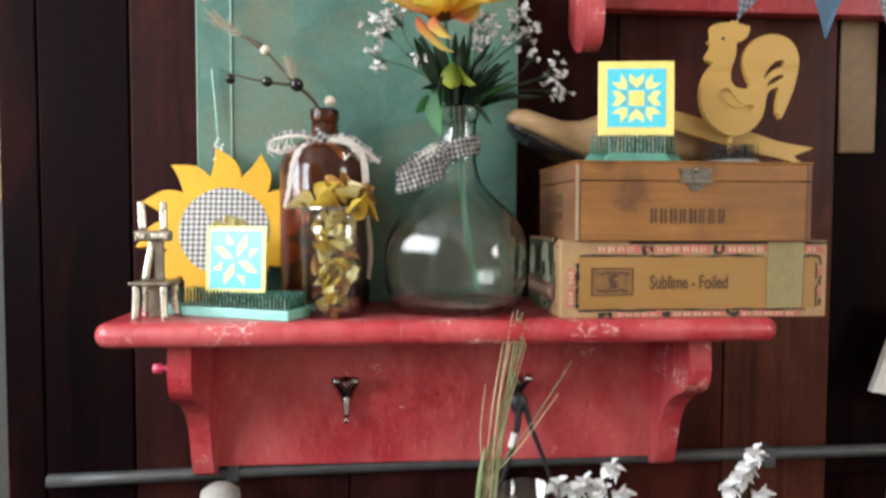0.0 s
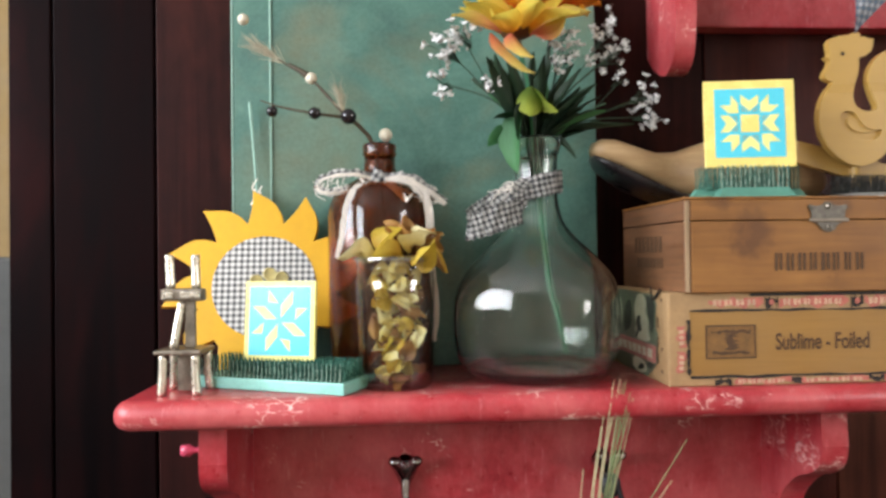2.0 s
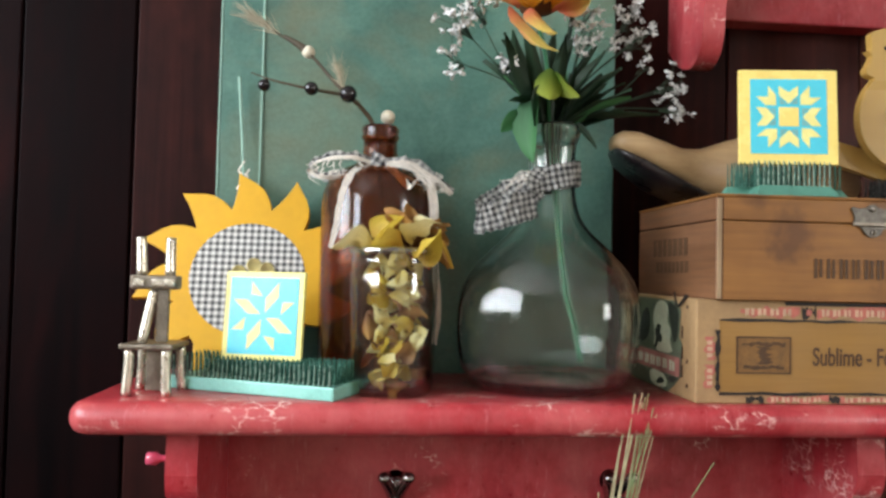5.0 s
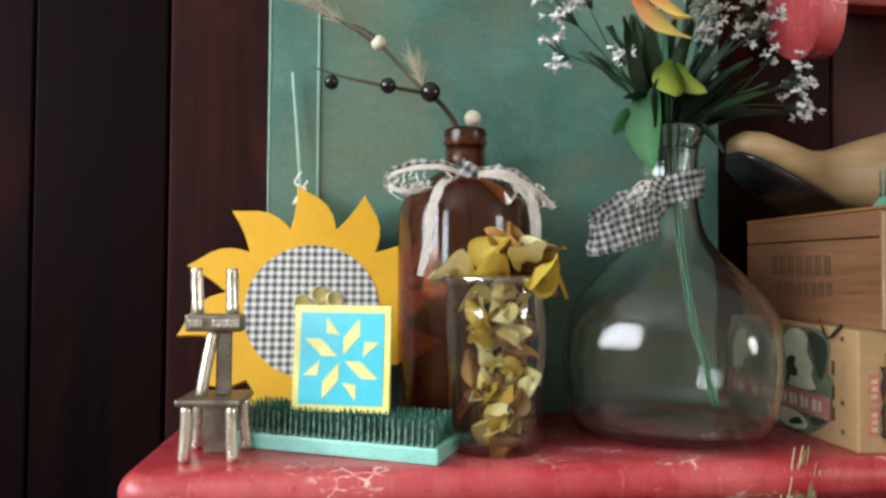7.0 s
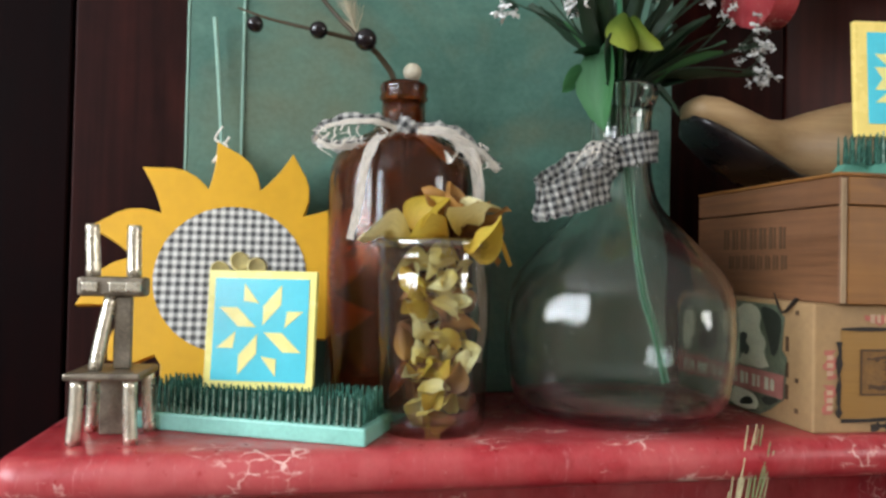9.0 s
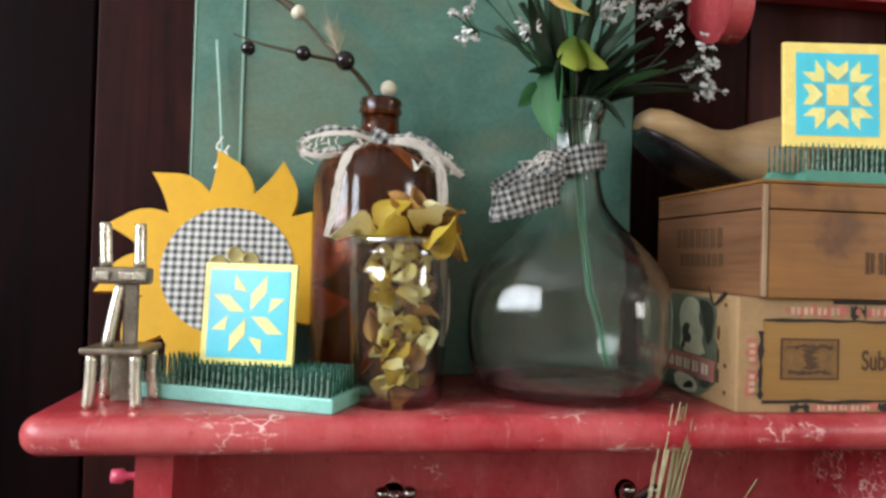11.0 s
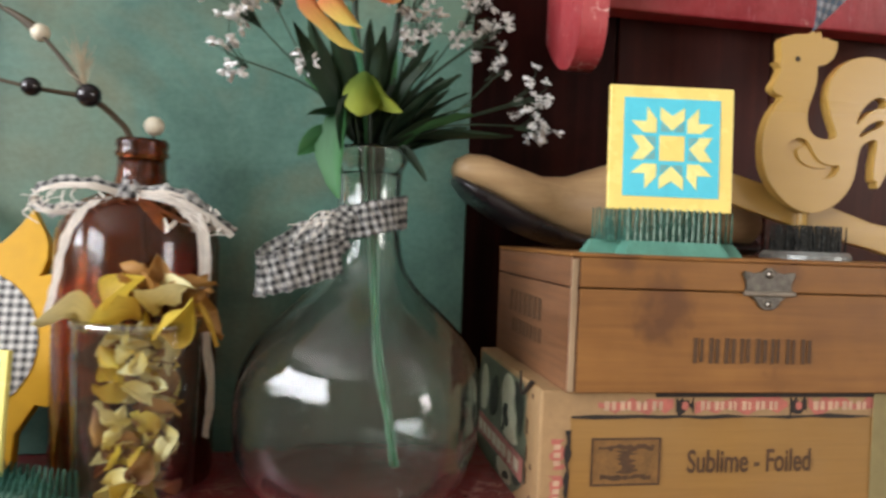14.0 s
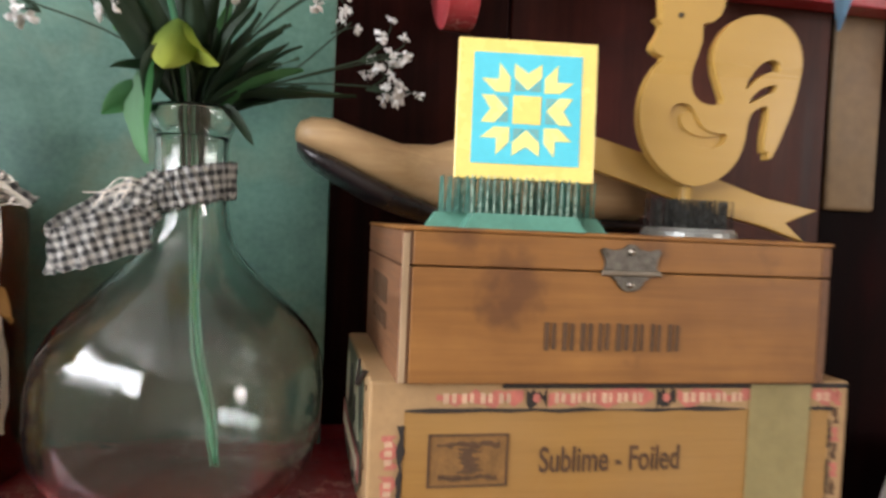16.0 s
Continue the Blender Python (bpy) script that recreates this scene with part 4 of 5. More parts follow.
frog2 = thing("green_pin_holder", (0.1675, -0.027, BOXTOP), -3, "green enamelled flower frog standing on the cigar box", "flower frog", "flower frogs")
bm = box(-0.0425, 0.0425, -0.020, 0.020, 0.0, 0.0068)
for v in bm.verts:
    if v.co.z > 0.004:
        v.co.x *= 0.90
        v.co.y *= 0.84
bmesh.ops.bevel(bm, geom=[e for e in bm.edges if abs(e.verts[0].co.z - e.verts[1].co.z) > 0.003], offset=0.013, segments=12, affect="EDGES")
part("base", bm, GREEN_BASE, frog2)
tagged(part("pin_bed", pin_block(22, 5, 0.071, 0.024, 0.0065, 0.0232, 0.00080, True), PIN_GREEN, frog2, "dark green pins"), kind="stuff")
tagged(part("pin_bed", pin_block(21, 2, 0.068, 0.028, 0.0065, 0.0236, 0.00065, True), PIN_PALE, frog2, "paler pins coloured for glints"), kind="stuff")
big_tile, h = tile("goose_star_quilt_tile", 0.0650, (0.1695, -0.0285, BOXTOP + 0.0225), -8, -3, TILE_YELLOW, "turquoise tile with a yellow border and a flying geese star")
k = h / 165
part("ground", flat_shapes([rect(-128 * k, 128 * k, h - 128 * k, h + 132 * k)], F), TILE_BLUE, big_tile, "turquoise ground")
part("star_centre", flat_shapes([rect(-33 * k, 33 * k, h - 33 * k, h + 33 * k)], F - 0.0003), TILE_YELLOW, big_tile)
pieces = [(-32, 108), (0, 86), (32, 108), (32, 76), (0, 46), (-32, 76)], [(40, 42), (40, 76), (70, 108), (70, 68), (108, 68), (76, 42)]
for q in range(4):
    for s in pieces:
        part("star_piece", flat_shapes([[(x * k, h + z * k) for x, z in turned(s, q)]], F - 0.0003), TILE_PALE, big_tile)
    tri_s = [(-30, 44), (-4, 44), (-30, 70)], [(30, 44), (4, 44), (30, 70)]
    part("star_ground", flat_shapes([[(x * k, h + z * k) for x, z in turned(s, q)] for s in tri_s], F - 0.0003), TILE_TEAL, big_tile)

# ---- rooster and shoe last on the box ----
frog3 = thing("black_pin_holder", (0.2715, 0.0, BOXTOP), 0, "small grey flower frog with black pins under the rooster", "flower frog", "flower frogs")
part("base", lathe([(0, 0), (0.0245, 0), (0.0245, 0.0022), (0.0225, 0.0045), (0, 0.0045)], 32), GREY_BASE, frog3)
tagged(part("pin_bed", pin_block(17, 5, 0.043, 0.024, 0.0044, 0.0195, 0.0008, True), PIN_BLACK, frog3, "black pins"), kind="stuff")

vane = thing("rooster_cutout", (0.2725, 0.003, BOXTOP + 0.0265), 0, "honey coloured wooden rooster cutout on an arrow", "rooster figure")
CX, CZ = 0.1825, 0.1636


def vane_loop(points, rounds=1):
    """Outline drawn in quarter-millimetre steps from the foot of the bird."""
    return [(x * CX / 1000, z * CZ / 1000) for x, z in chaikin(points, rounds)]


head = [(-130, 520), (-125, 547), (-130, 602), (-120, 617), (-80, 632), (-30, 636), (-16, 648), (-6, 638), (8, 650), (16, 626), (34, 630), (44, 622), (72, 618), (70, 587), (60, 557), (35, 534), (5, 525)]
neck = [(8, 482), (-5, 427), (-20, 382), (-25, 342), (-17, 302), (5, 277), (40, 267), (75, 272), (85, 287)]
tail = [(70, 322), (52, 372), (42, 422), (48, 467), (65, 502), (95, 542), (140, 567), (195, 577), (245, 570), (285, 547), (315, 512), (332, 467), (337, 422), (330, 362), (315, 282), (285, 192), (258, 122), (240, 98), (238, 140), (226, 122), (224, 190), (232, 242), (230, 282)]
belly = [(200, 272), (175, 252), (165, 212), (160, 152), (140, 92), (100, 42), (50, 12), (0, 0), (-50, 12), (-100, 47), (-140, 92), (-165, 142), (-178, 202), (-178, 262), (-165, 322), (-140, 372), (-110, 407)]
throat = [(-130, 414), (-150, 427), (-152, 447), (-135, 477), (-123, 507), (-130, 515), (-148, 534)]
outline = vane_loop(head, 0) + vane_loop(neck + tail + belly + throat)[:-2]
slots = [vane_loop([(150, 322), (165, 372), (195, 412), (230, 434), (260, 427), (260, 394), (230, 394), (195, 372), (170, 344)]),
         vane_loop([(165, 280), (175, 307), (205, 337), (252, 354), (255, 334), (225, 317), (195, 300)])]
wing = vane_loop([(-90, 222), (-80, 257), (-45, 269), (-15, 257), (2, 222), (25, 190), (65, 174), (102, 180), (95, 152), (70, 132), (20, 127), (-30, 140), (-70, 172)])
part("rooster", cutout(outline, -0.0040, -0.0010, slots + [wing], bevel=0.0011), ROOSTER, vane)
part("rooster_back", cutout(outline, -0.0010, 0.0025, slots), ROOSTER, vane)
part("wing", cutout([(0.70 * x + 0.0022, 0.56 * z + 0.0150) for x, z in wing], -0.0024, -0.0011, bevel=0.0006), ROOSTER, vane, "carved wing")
part("dowel", tube([(0, 0.002, -0.016), (0, 0.002, 0.004)], 0.003, n=8), ROOSTER, vane)
part("eye", ball((-0.0125, -0.0041, 0.0890), 0.0016, squash=(1, 0.4, 1)), INK, vane, "small dark eye")
arrow = [(-88, 34), (-88, 17), (20, -13), (52, -19), (79, -27), (66, -16.5), (86, -8.5), (52, -3), (22, 6)]
part("arrow", cutout([(x / 1000, z / 1000) for x, z in arrow], 0.008, 0.014, bevel=0.0008), ROOSTER, vane, "wooden arrow with a swallow tail")


def loft(sections, n=20, bm=None):
    """Rounded sections along x: (x, z low, z high, y middle, half width)."""
    bm = bm or bmesh.new()
    rings = []
    for x, z0, z1, y, w in sections:
        c, hh = (z0 + z1) / 2, (z1 - z0) / 2
        ring = []
        for i in range(n):
            a = 2 * math.pi * i / n
            ca, sa = math.cos(a), math.sin(a)
            ring.append(bm.verts.new((x, y + w * math.copysign(abs(ca) ** 0.8, ca), c + hh * math.copysign(abs(sa) ** 0.8, sa))))
        rings.append(ring)
    for a, b in zip(rings, rings[1:]):
        for i in range(n):
            bm.faces.new((a[i], a[(i + 1) % n], b[(i + 1) % n], b[i]))
    bm.faces.new(rings[0])
    bm.faces.new(rings[-1])
    return bm


last = thing("wooden_shoe_last", (0.170, 0.047, BOXTOP), 0, "pale wooden shoe last with a black leather sole", "shoe last")
secs = [(-0.105, 0.0405, 0.0455, 0, 0.006), (-0.103, 0.037, 0.0495, 0, 0.011), (-0.097, 0.0335, 0.0525, 0, 0.016), (-0.086, 0.030, 0.0525, 0, 0.020), (-0.07, 0.022, 0.0480, 0, 0.024),
        (-0.050, 0.014, 0.0430, 0, 0.025), (-0.03, 0.008, 0.0445, 0, 0.023), (-0.008, 0.005, 0.0520, 0, 0.020), (0.02, 0.006, 0.0600, 0, 0.018), (0.05, 0.007, 0.0575, 0, 0.018),
        (0.075, 0.006, 0.046, 0, 0.019), (0.092, 0.007, 0.035, 0, 0.016), (0.099, 0.012, 0.028, 0, 0.009)]
secs = [(x, a, b, -0.022 * max(0.0, (-0.03 - x) / 0.075), w) for x, a, b, y, w in secs]
part("last", loft(secs), LAST_WOOD, last, smooth=True)
secs = [(-0.1040, 0.0345, 0.0395, 0, 0.010), (-0.098, 0.0280, 0.0370, 0, 0.0195), (-0.085, 0.0200, 0.0325, 0, 0.0245), (-0.068, 0.0115, 0.0248, 0, 0.0285), (-0.048, 0.0045, 0.0170, 0, 0.0290), (-0.03, 0.0005, 0.0108, 0, 0.0255),
        (0.0, 0.0005, 0.006, 0, 0.018), (0.05, 0.0005, 0.007, 0, 0.0185), (0.092, 0.0005, 0.008, 0, 0.0165), (0.098, 0.002, 0.010, 0, 0.010)]
secs = [(x, a, b, -0.022 * max(0.0, (-0.03 - x) / 0.075), w) for x, a, b, y, w in secs]
part("sole", loft(secs), LEATHER, last, "black leather sole", True)

# ---- sunflower cutout ----
sunf = new("sunflower_cutout")
sunf.matrix_world = pose(-0.1985, 0.033, TOP, -12, 0, 0)
tagged(sunf, "yellow painted wooden sunflower with a checked cloth centre", "sunflower figure")
SC = 0.0735
edge = []
for p_ in range(12):
    a0 = math.radians(13 + 31 * p_) if p_ < 12 else 0
    if 215 < 13 + 31 * p_ < 320:
        continue
    for f, r in ((0.0, 0.0540), (0.05, 0.0575), (0.14, 0.0630), (0.28, 0.0690), (0.42, 0.0730), (0.56, 0.0762), (0.66, 0.0790), (0.745, 0.0820), (0.755, 0.0785), (0.78, 0.0725), (0.82, 0.0665), (0.88, 0.0610), (0.94, 0.0570)):
        a = a0 + math.radians(31) * f
        edge.append((r * math.cos(a), SC + r * math.sin(a)))
keep = [q for q in edge if q[1] > 0.026]
keep = sorted(keep, key=lambda q: math.atan2(q[1] - SC, q[0]) % (2 * math.pi) if math.atan2(q[1] - SC, q[0]) > -1.2 else math.atan2(q[1] - SC, q[0]) + 2 * math.pi)
first = [q for q in keep if math.atan2(q[1] - SC, q[0]) < 0 and q[0] > 0]
rest = [q for q in keep if q not in first]
first.sort(key=lambda q: math.atan2(q[1] - SC, q[0]))
outline = first + rest + [(-0.0345, 0.026), (-0.0345, 0.0), (0.0345, 0.0), (0.0345, 0.026)]
part("flower", cutout(outline, -0.004, 0.004, bevel=0.0006), SUN_YELLOW, sunf)
bm = bmesh.new()
uvl = bm.loops.layers.uv.verify()
ring = [bm.verts.new((0.0415 * math.cos(2 * math.pi * i / 48), -0.0045, SC + 0.0415 * math.sin(2 * math.pi * i / 48))) for i in range(48)]
low_ring = [bm.verts.new((v.co.x, -0.0038, v.co.z)) for v in ring]
bm.faces.new(ring)
for i in range(48):
    bm.faces.new((ring[i], ring[(i + 1) % 48], low_ring[(i + 1) % 48], low_ring[i]))
for f in bm.faces:
    for lp in f.loops:
        lp[uvl].uv = (lp.vert.co.x / 0.0049, lp.vert.co.z / 0.0049)
part("cloth_centre", bm, CHECK, sunf, "black and white checked cloth disc")
for x, z in ((0.004, 0.083), (-0.0065, 0.0775), (0.0135, 0.080), (0.006, 0.0735), (-0.002, 0.070)):
    bm = lathe([(0, 0.0), (0.0052, 0.0), (0.0056, 0.0012), (0.0052, 0.0024), (0.0044, 0.0018), (0, 0.0017)], 20)
    for dx, dy in ((1, 1), (1, -1), (-1, 1), (-1, -1)):
        bmesh.ops.create_circle(bm, cap_ends=True, radius=0.0005, segments=6, matrix=Matrix.Translation((dx * 0.0012, dy * 0.0012, 0.0019)))
    part("button", bm, BUTTON, sunf, "straw yellow button", True).matrix_local = pose(x, -0.0046, z, 90, 0, 20)

# ---- miniature chair ----
chair = thing("miniature_tin_chair", (-0.2435, -0.017, TOP), -3, "miniature chair made of aged tin and metal tubes", "miniature chair")
for x, y in ((-0.0115, -0.0125), (0.0115, -0.0125), (-0.0125, 0.0125), (0.0125, 0.0125)):
    part("leg", tube([(x * 1.08, y * 1.05, 0), (x, y, 0.014), (x * 0.98, y * 0.97, 0.0285)], 0.0030, 0.0031, 10), TIN, chair, smooth=True)
part("seat", box(-0.0165, 0.0165, -0.0165, 0.0165, 0.0285, 0.0320, 0.0012), TIN_DARK, chair, "dark aged tin seat")
part("under_plate", box(-0.007, 0.007, 0.004, 0.006, 0.0005, 0.0283, 0.0004), TIN_DARK, chair)
part("back_tube", tube([(-0.0060, -0.006, 0.0322), (-0.0035, -0.004, 0.05), (-0.001, -0.002, 0.0655)], 0.0031, 0.0029, 10), TIN, chair, smooth=True)
part("back_plate", box(0.0005, 0.0085, -0.003, 0.0, 0.0322, 0.0660, 0.0008), TIN_DARK, chair, "dark pierced plate")
part("crossbar", box(-0.0150, 0.0150, -0.0065, 0.0025, 0.0655, 0.0745, 0.0016), TIN_DARK, chair, "dark aged crossbar")
for x, z in ((-0.009, 0.070), (0.003, 0.070), (0.010, 0.070)):
    part("crossbar_boss", box(x - 0.0035, x + 0.0035, -0.0078, -0.0065, z - 0.0022, z + 0.0022, 0.0006), TIN, chair)
for x in (-0.0095, 0.0085):
    part("post", tube([(x, -0.001, 0.0746), (x * 1.02 - 0.0008, 0.0, 0.088), (x * 1.04 - 0.001, 0.0, 0.0985)], 0.0033, 0.0031, 10), TIN, chair, smooth=True)

# ---- amber bottle ----
bottle = thing("amber_bottle", (-0.1045, 0.036, TOP), 0, "tall amber glass bottle with a checked cloth bow", "bottle")
prof = [(0, 0.0), (0.036, 0.0), (0.0405, 0.003), (0.0415, 0.009), (0.0415, 0.128), (0.0405, 0.136), (0.0365, 0.1455), (0.029, 0.152), (0.0195, 0.157), (0.0140, 0.1615), (0.0125, 0.167), (0.0123, 0.1754), (0.0138, 0.1770), (0.0138, 0.1785), (0.0128, 0.180), (0.0136, 0.182), (0.0136, 0.1845), (0.0125, 0.1860),
        (0.0100, 0.1855), (0.0099, 0.1754), (0.0098, 0.170), (0.0120, 0.158), (0.027, 0.149), (0.0385, 0.128), (0.0385, 0.009), (0.035, 0.004), (0, 0.004)]
part("glass_body", lathe([p for p in prof if p[1] < 0.1755], 56), AMBER, bottle, smooth=True)
part("lip", lathe([(0.0099, 0.1757), (0.0123, 0.1757)] + [p for p in prof if p[1] > 0.176] + [(0.0099, 0.1757)], 56), AMBER, bottle, "beaded glass lip", True)


def bow(parent):
    """Torn check cloth knotted round the bottle's neck, with loops and hanging ends."""
    z = 0.157
    a = [(0.0165 * math.cos(t), 0.0165 * math.sin(t), z - 0.002 + 0.002 * math.sin(3 * t)) for t in [k * math.pi / 6 for k in range(13)]]
    part("neck_band", ribbon(a, 0.008, (0, 0, 1), 0.006, ragged=0.3), CHECK, parent)
    loops = [([(-0.002, -0.019, z), (-0.020, -0.024, z + 0.004), (-0.043, -0.018, z + 0.0015), (-0.050, -0.012, z - 0.005), (-0.040, -0.018, z - 0.010), (-0.018, -0.023, z - 0.008), (-0.001, -0.020, z - 0.003)], 0.0085),
             ([(0.002, -0.019, z), (0.020, -0.024, z + 0.001), (0.036, -0.021, z - 0.006), (0.043, -0.016, z - 0.014), (0.034, -0.022, z - 0.015), (0.018, -0.024, z - 0.009), (0.002, -0.020, z - 0.003)], 0.0095),
             ([(0.0, -0.021, z + 0.001), (0.020, -0.026, z - 0.001), (0.040, -0.024, z - 0.010), (0.052, -0.020, z - 0.0195)], 0.0105)]
    for pts, w in loops:
        part("bow_loop", ribbon(pts, w * 0.72, (0, 0.35, 1), 0.0058, ragged=0.6), CHECK, parent)
        part("bow_lining", ribbon([(x * 0.98, y - 0.0022, zz - 0.002) for x, y, zz in pts], w * 0.45, (0, 0.3, 1), 0.02, ragged=0.14, twist=1.2), CLOTH_WHITE, parent, "frayed cream cotton strip")
    tails = [[(-0.003, -0.022, z - 0.002), (-0.017, -0.031, z - 0.008), (-0.024, -0.041, z - 0.024), (-0.0275, -0.0440, z - 0.046), (-0.031, -0.0440, z - 0.062)],
             [(0.002, -0.022, z - 0.001), (0.012, -0.029, z - 0.010), (0.021, -0.035, z - 0.0185), (0.025, -0.0365, z - 0.014)],
             [(0.024, -0.026, z - 0.004), (0.037, -0.028, z - 0.020), (0.039, -0.0285, z - 0.060), (0.043, -0.026, z - 0.10), (0.041, -0.024, z - 0.127)]]
    for pts in tails:
        part("bow_tail", ribbon(pts, 0.0072, (1, 0.2, 0.3), 0.02, ragged=0.12, taper=0.6, twist=0.9), CLOTH_WHITE, parent, "frayed cream cotton end")
    for q in range(44):
        x = rng.uniform(-0.048, 0.050)
        zz = z - 0.002 - 0.22 * max(0, x) - 0.08 * max(0, -x) + rng.uniform(-0.006, 0.005)
        p0 = Vector((x, -0.023 + rng.uniform(-0.004, 0.003), zz))
        part("fray", tube([p0, p0 + Vector((rng.uniform(-0.004, 0.004), -0.002, -0.003)), p0 + Vector((rng.uniform(-0.007, 0.007), -0.002, rng.uniform(-0.008, -0.002)))], 0.0005, 0.0002, 4, steps=3), CLOTH_WHITE, parent)
    part("knot", ribbon([(-0.006, -0.020, z + 0.004), (-0.002, -0.0255, z + 0.001), (0.003, -0.0255, z - 0.003), (0.006, -0.020, z - 0.005)], 0.009, (0.6, 0, 1), 0.0058, ragged=0.3), CHECK, parent)


cloth = thing("checked_bow", (-0.1045, 0.036, TOP), 0, "torn black and white checked cloth bow round the bottle neck", "ribbon", "checked ribbons")
bow(cloth)

# ---- berry twig ----
twig = thing("berry_twig", (-0.1045, 0.036, 1.665), 0, "dry twig spray with black and cream berries standing in the bottle", "twig")
part("main_stem", tube([(0.003, 0.002, -0.03), (-0.004, -0.002, 0.028), (-0.014, -0.008, 0.045), (-0.026, -0.014, 0.0535)], 0.0019, 0.0016), TWIG, twig)
part("side_stem", tube([(-0.024, -0.013, 0.0525), (-0.05, -0.020, 0.0545), (-0.075, -0.016, 0.060), (-0.092, -0.012, 0.066)], 0.0014, 0.0005), TWIG, twig)
part("upper_stem", tube([(-0.022, -0.010, 0.050), (-0.038, 0.0, 0.069), (-0.056, 0.004, 0.0885), (-0.076, 0.010, 0.101), (-0.100, 0.013, 0.118)], 0.0016, 0.0006), TWIG, twig)
part("bud", tube([(-0.055, 0.004, 0.088), (-0.063, 0.006, 0.094), (-0.073, 0.009, 0.100)], 0.0034, 0.0014), TWIG, twig, smooth=True)
for p_, r in (((-0.0235, -0.015, 0.0530), 0.0062), ((-0.049, -0.0205, 0.0545), 0.0048), ((-0.0825, -0.0145, 0.0570), 0.0044)):
    part("black_berry", ball(p_, r, div=3), BERRY, twig, "glossy black berry", True)
for p_, r in (((0.0050, 0.003, 0.0415), 0.0053), ((-0.0545, 0.005, 0.0878), 0.0048), ((-0.110, 0.014, 0.138), 0.0046)):
    part("cream_bead", ball(p_, r, div=3), BEAD, twig, "round cream berry", True)
part("bead_stem", tube([(0.004, 0.002, -0.02), (0.005, 0.003, 0.036)], 0.0008), TWIG, twig)
for base, way, count in (((-0.076, 0.010, 0.101), (-0.026, 0.004, 0.017), 110), ((-0.028, -0.008, 0.058), (-0.006, 0.01, 0.022), 60)):
    bm = bmesh.new()
    for q in range(count):
        f = rng.random()
        p0 = Vector(base) + Vector(way) * f * 0.8
        p1 = p0 + Vector(way) * 0.5 + Vector((rng.uniform(-1, 1), rng.uniform(-1, 1), rng.uniform(-1, 1))) * 0.0072
        tube([p0, (p0 + p1) / 2, p1], 0.00028, 0.00012, 3, bm, steps=2)
    tagged(part("dry_plume", bm, FIBRE, twig, "fluffy dry plume"), kind="stuff")

# ---- jar of dried petals ----
JX, JY = -0.0930, -0.012
jar = thing("glass_jar", (JX, JY, TOP), 0, "clear ribbed glass jar filled with dried yellow petals", "jar")
prof = [(0, 0.0), (0.0235, 0.0), (0.0265, 0.003), (0.0272, 0.008), (0.0285, 0.050), (0.0292, 0.078), (0.0285, 0.0815), (0.0292, 0.084), (0.0285, 0.087), (0.0290, 0.091), (0.0288, 0.0945), (0.0275, 0.0955), (0.0262, 0.094), (0.0264, 0.060), (0.0245, 0.010), (0.022, 0.006), (0, 0.006)]
part("glass_body", lathe([p for p in prof[:11]], 48), JAR_GLASS, jar, smooth=True)
part("rim", lathe([(0.0290, 0.0912), (0.0302, 0.0925), (0.0302, 0.0945), (0.0288, 0.0958), (0.0272, 0.0945), (0.0272, 0.0925), (0.0290, 0.0912)], 48), JAR_RIM, jar, "rounded glass rim", True)
part("base", lathe([(0, 0.0060), (0.0225, 0.0060), (0.0245, 0.0085), (0.0252, 0.012)], 48), JAR_RIM, jar, "thick glass base", True)
heap = thing("dried_petals", (JX, JY, TOP), 0, "heap of dried yellow petals and brown husks in the jar", "dried petals")
for q in range(96):
    a, r, z = rng.uniform(0, 6.283), 0.0225 * math.sqrt(rng.random()), 0.009 + 0.079 * (q / 96)
    way = Vector((rng.uniform(-1, 1), rng.uniform(-1, 1), rng.uniform(-0.8, 0.8)))
    base = Vector((r * math.cos(a), r * math.sin(a), z))
    L = rng.uniform(0.012, 0.020)
    tipv = base + way.normalized() * L
    if math.hypot(tipv.x, tipv.y) > 0.0235:
        way = Vector((-base.x + rng.uniform(-0.006, 0.006), -base.y + rng.uniform(-0.006, 0.006), rng.uniform(-0.01, 0.01)))
    L = min(L, 0.0225 + math.hypot(base.x, base.y) * 0.6)
    m = aim(base, way, rng.uniform(0, 6.28))
    mat = rng.choice([LEAF_DRY, LEAF_PALE, LEAF_PALE, LEAF_PALE, LEAF_BROWN])
    part("petal", petal(L, L * rng.uniform(0.5, 0.8), m, rng.uniform(0.4, 0.9), rng.uniform(-0.3, 0.5), 0.85, ruffle=0.22, seed=q), mat, heap, smooth=True)
for q in range(16):
    a = 0.7 * q
    part("husk", petal(0.018 + 0.009 * ((q * 0.37) % 1), 0.0055, aim((0.012 + 0.005 * math.cos(a), 0.001 + 0.004 * math.sin(a), 0.097), (0.6 * math.cos(a) + 0.25, 0.5 * math.sin(a), 0.75), a), 0.8, 0.3 * math.sin(q), 0.85, ruffle=0.3, seed=q + 130), LEAF_BROWN, heap, "curled brown husk", True)
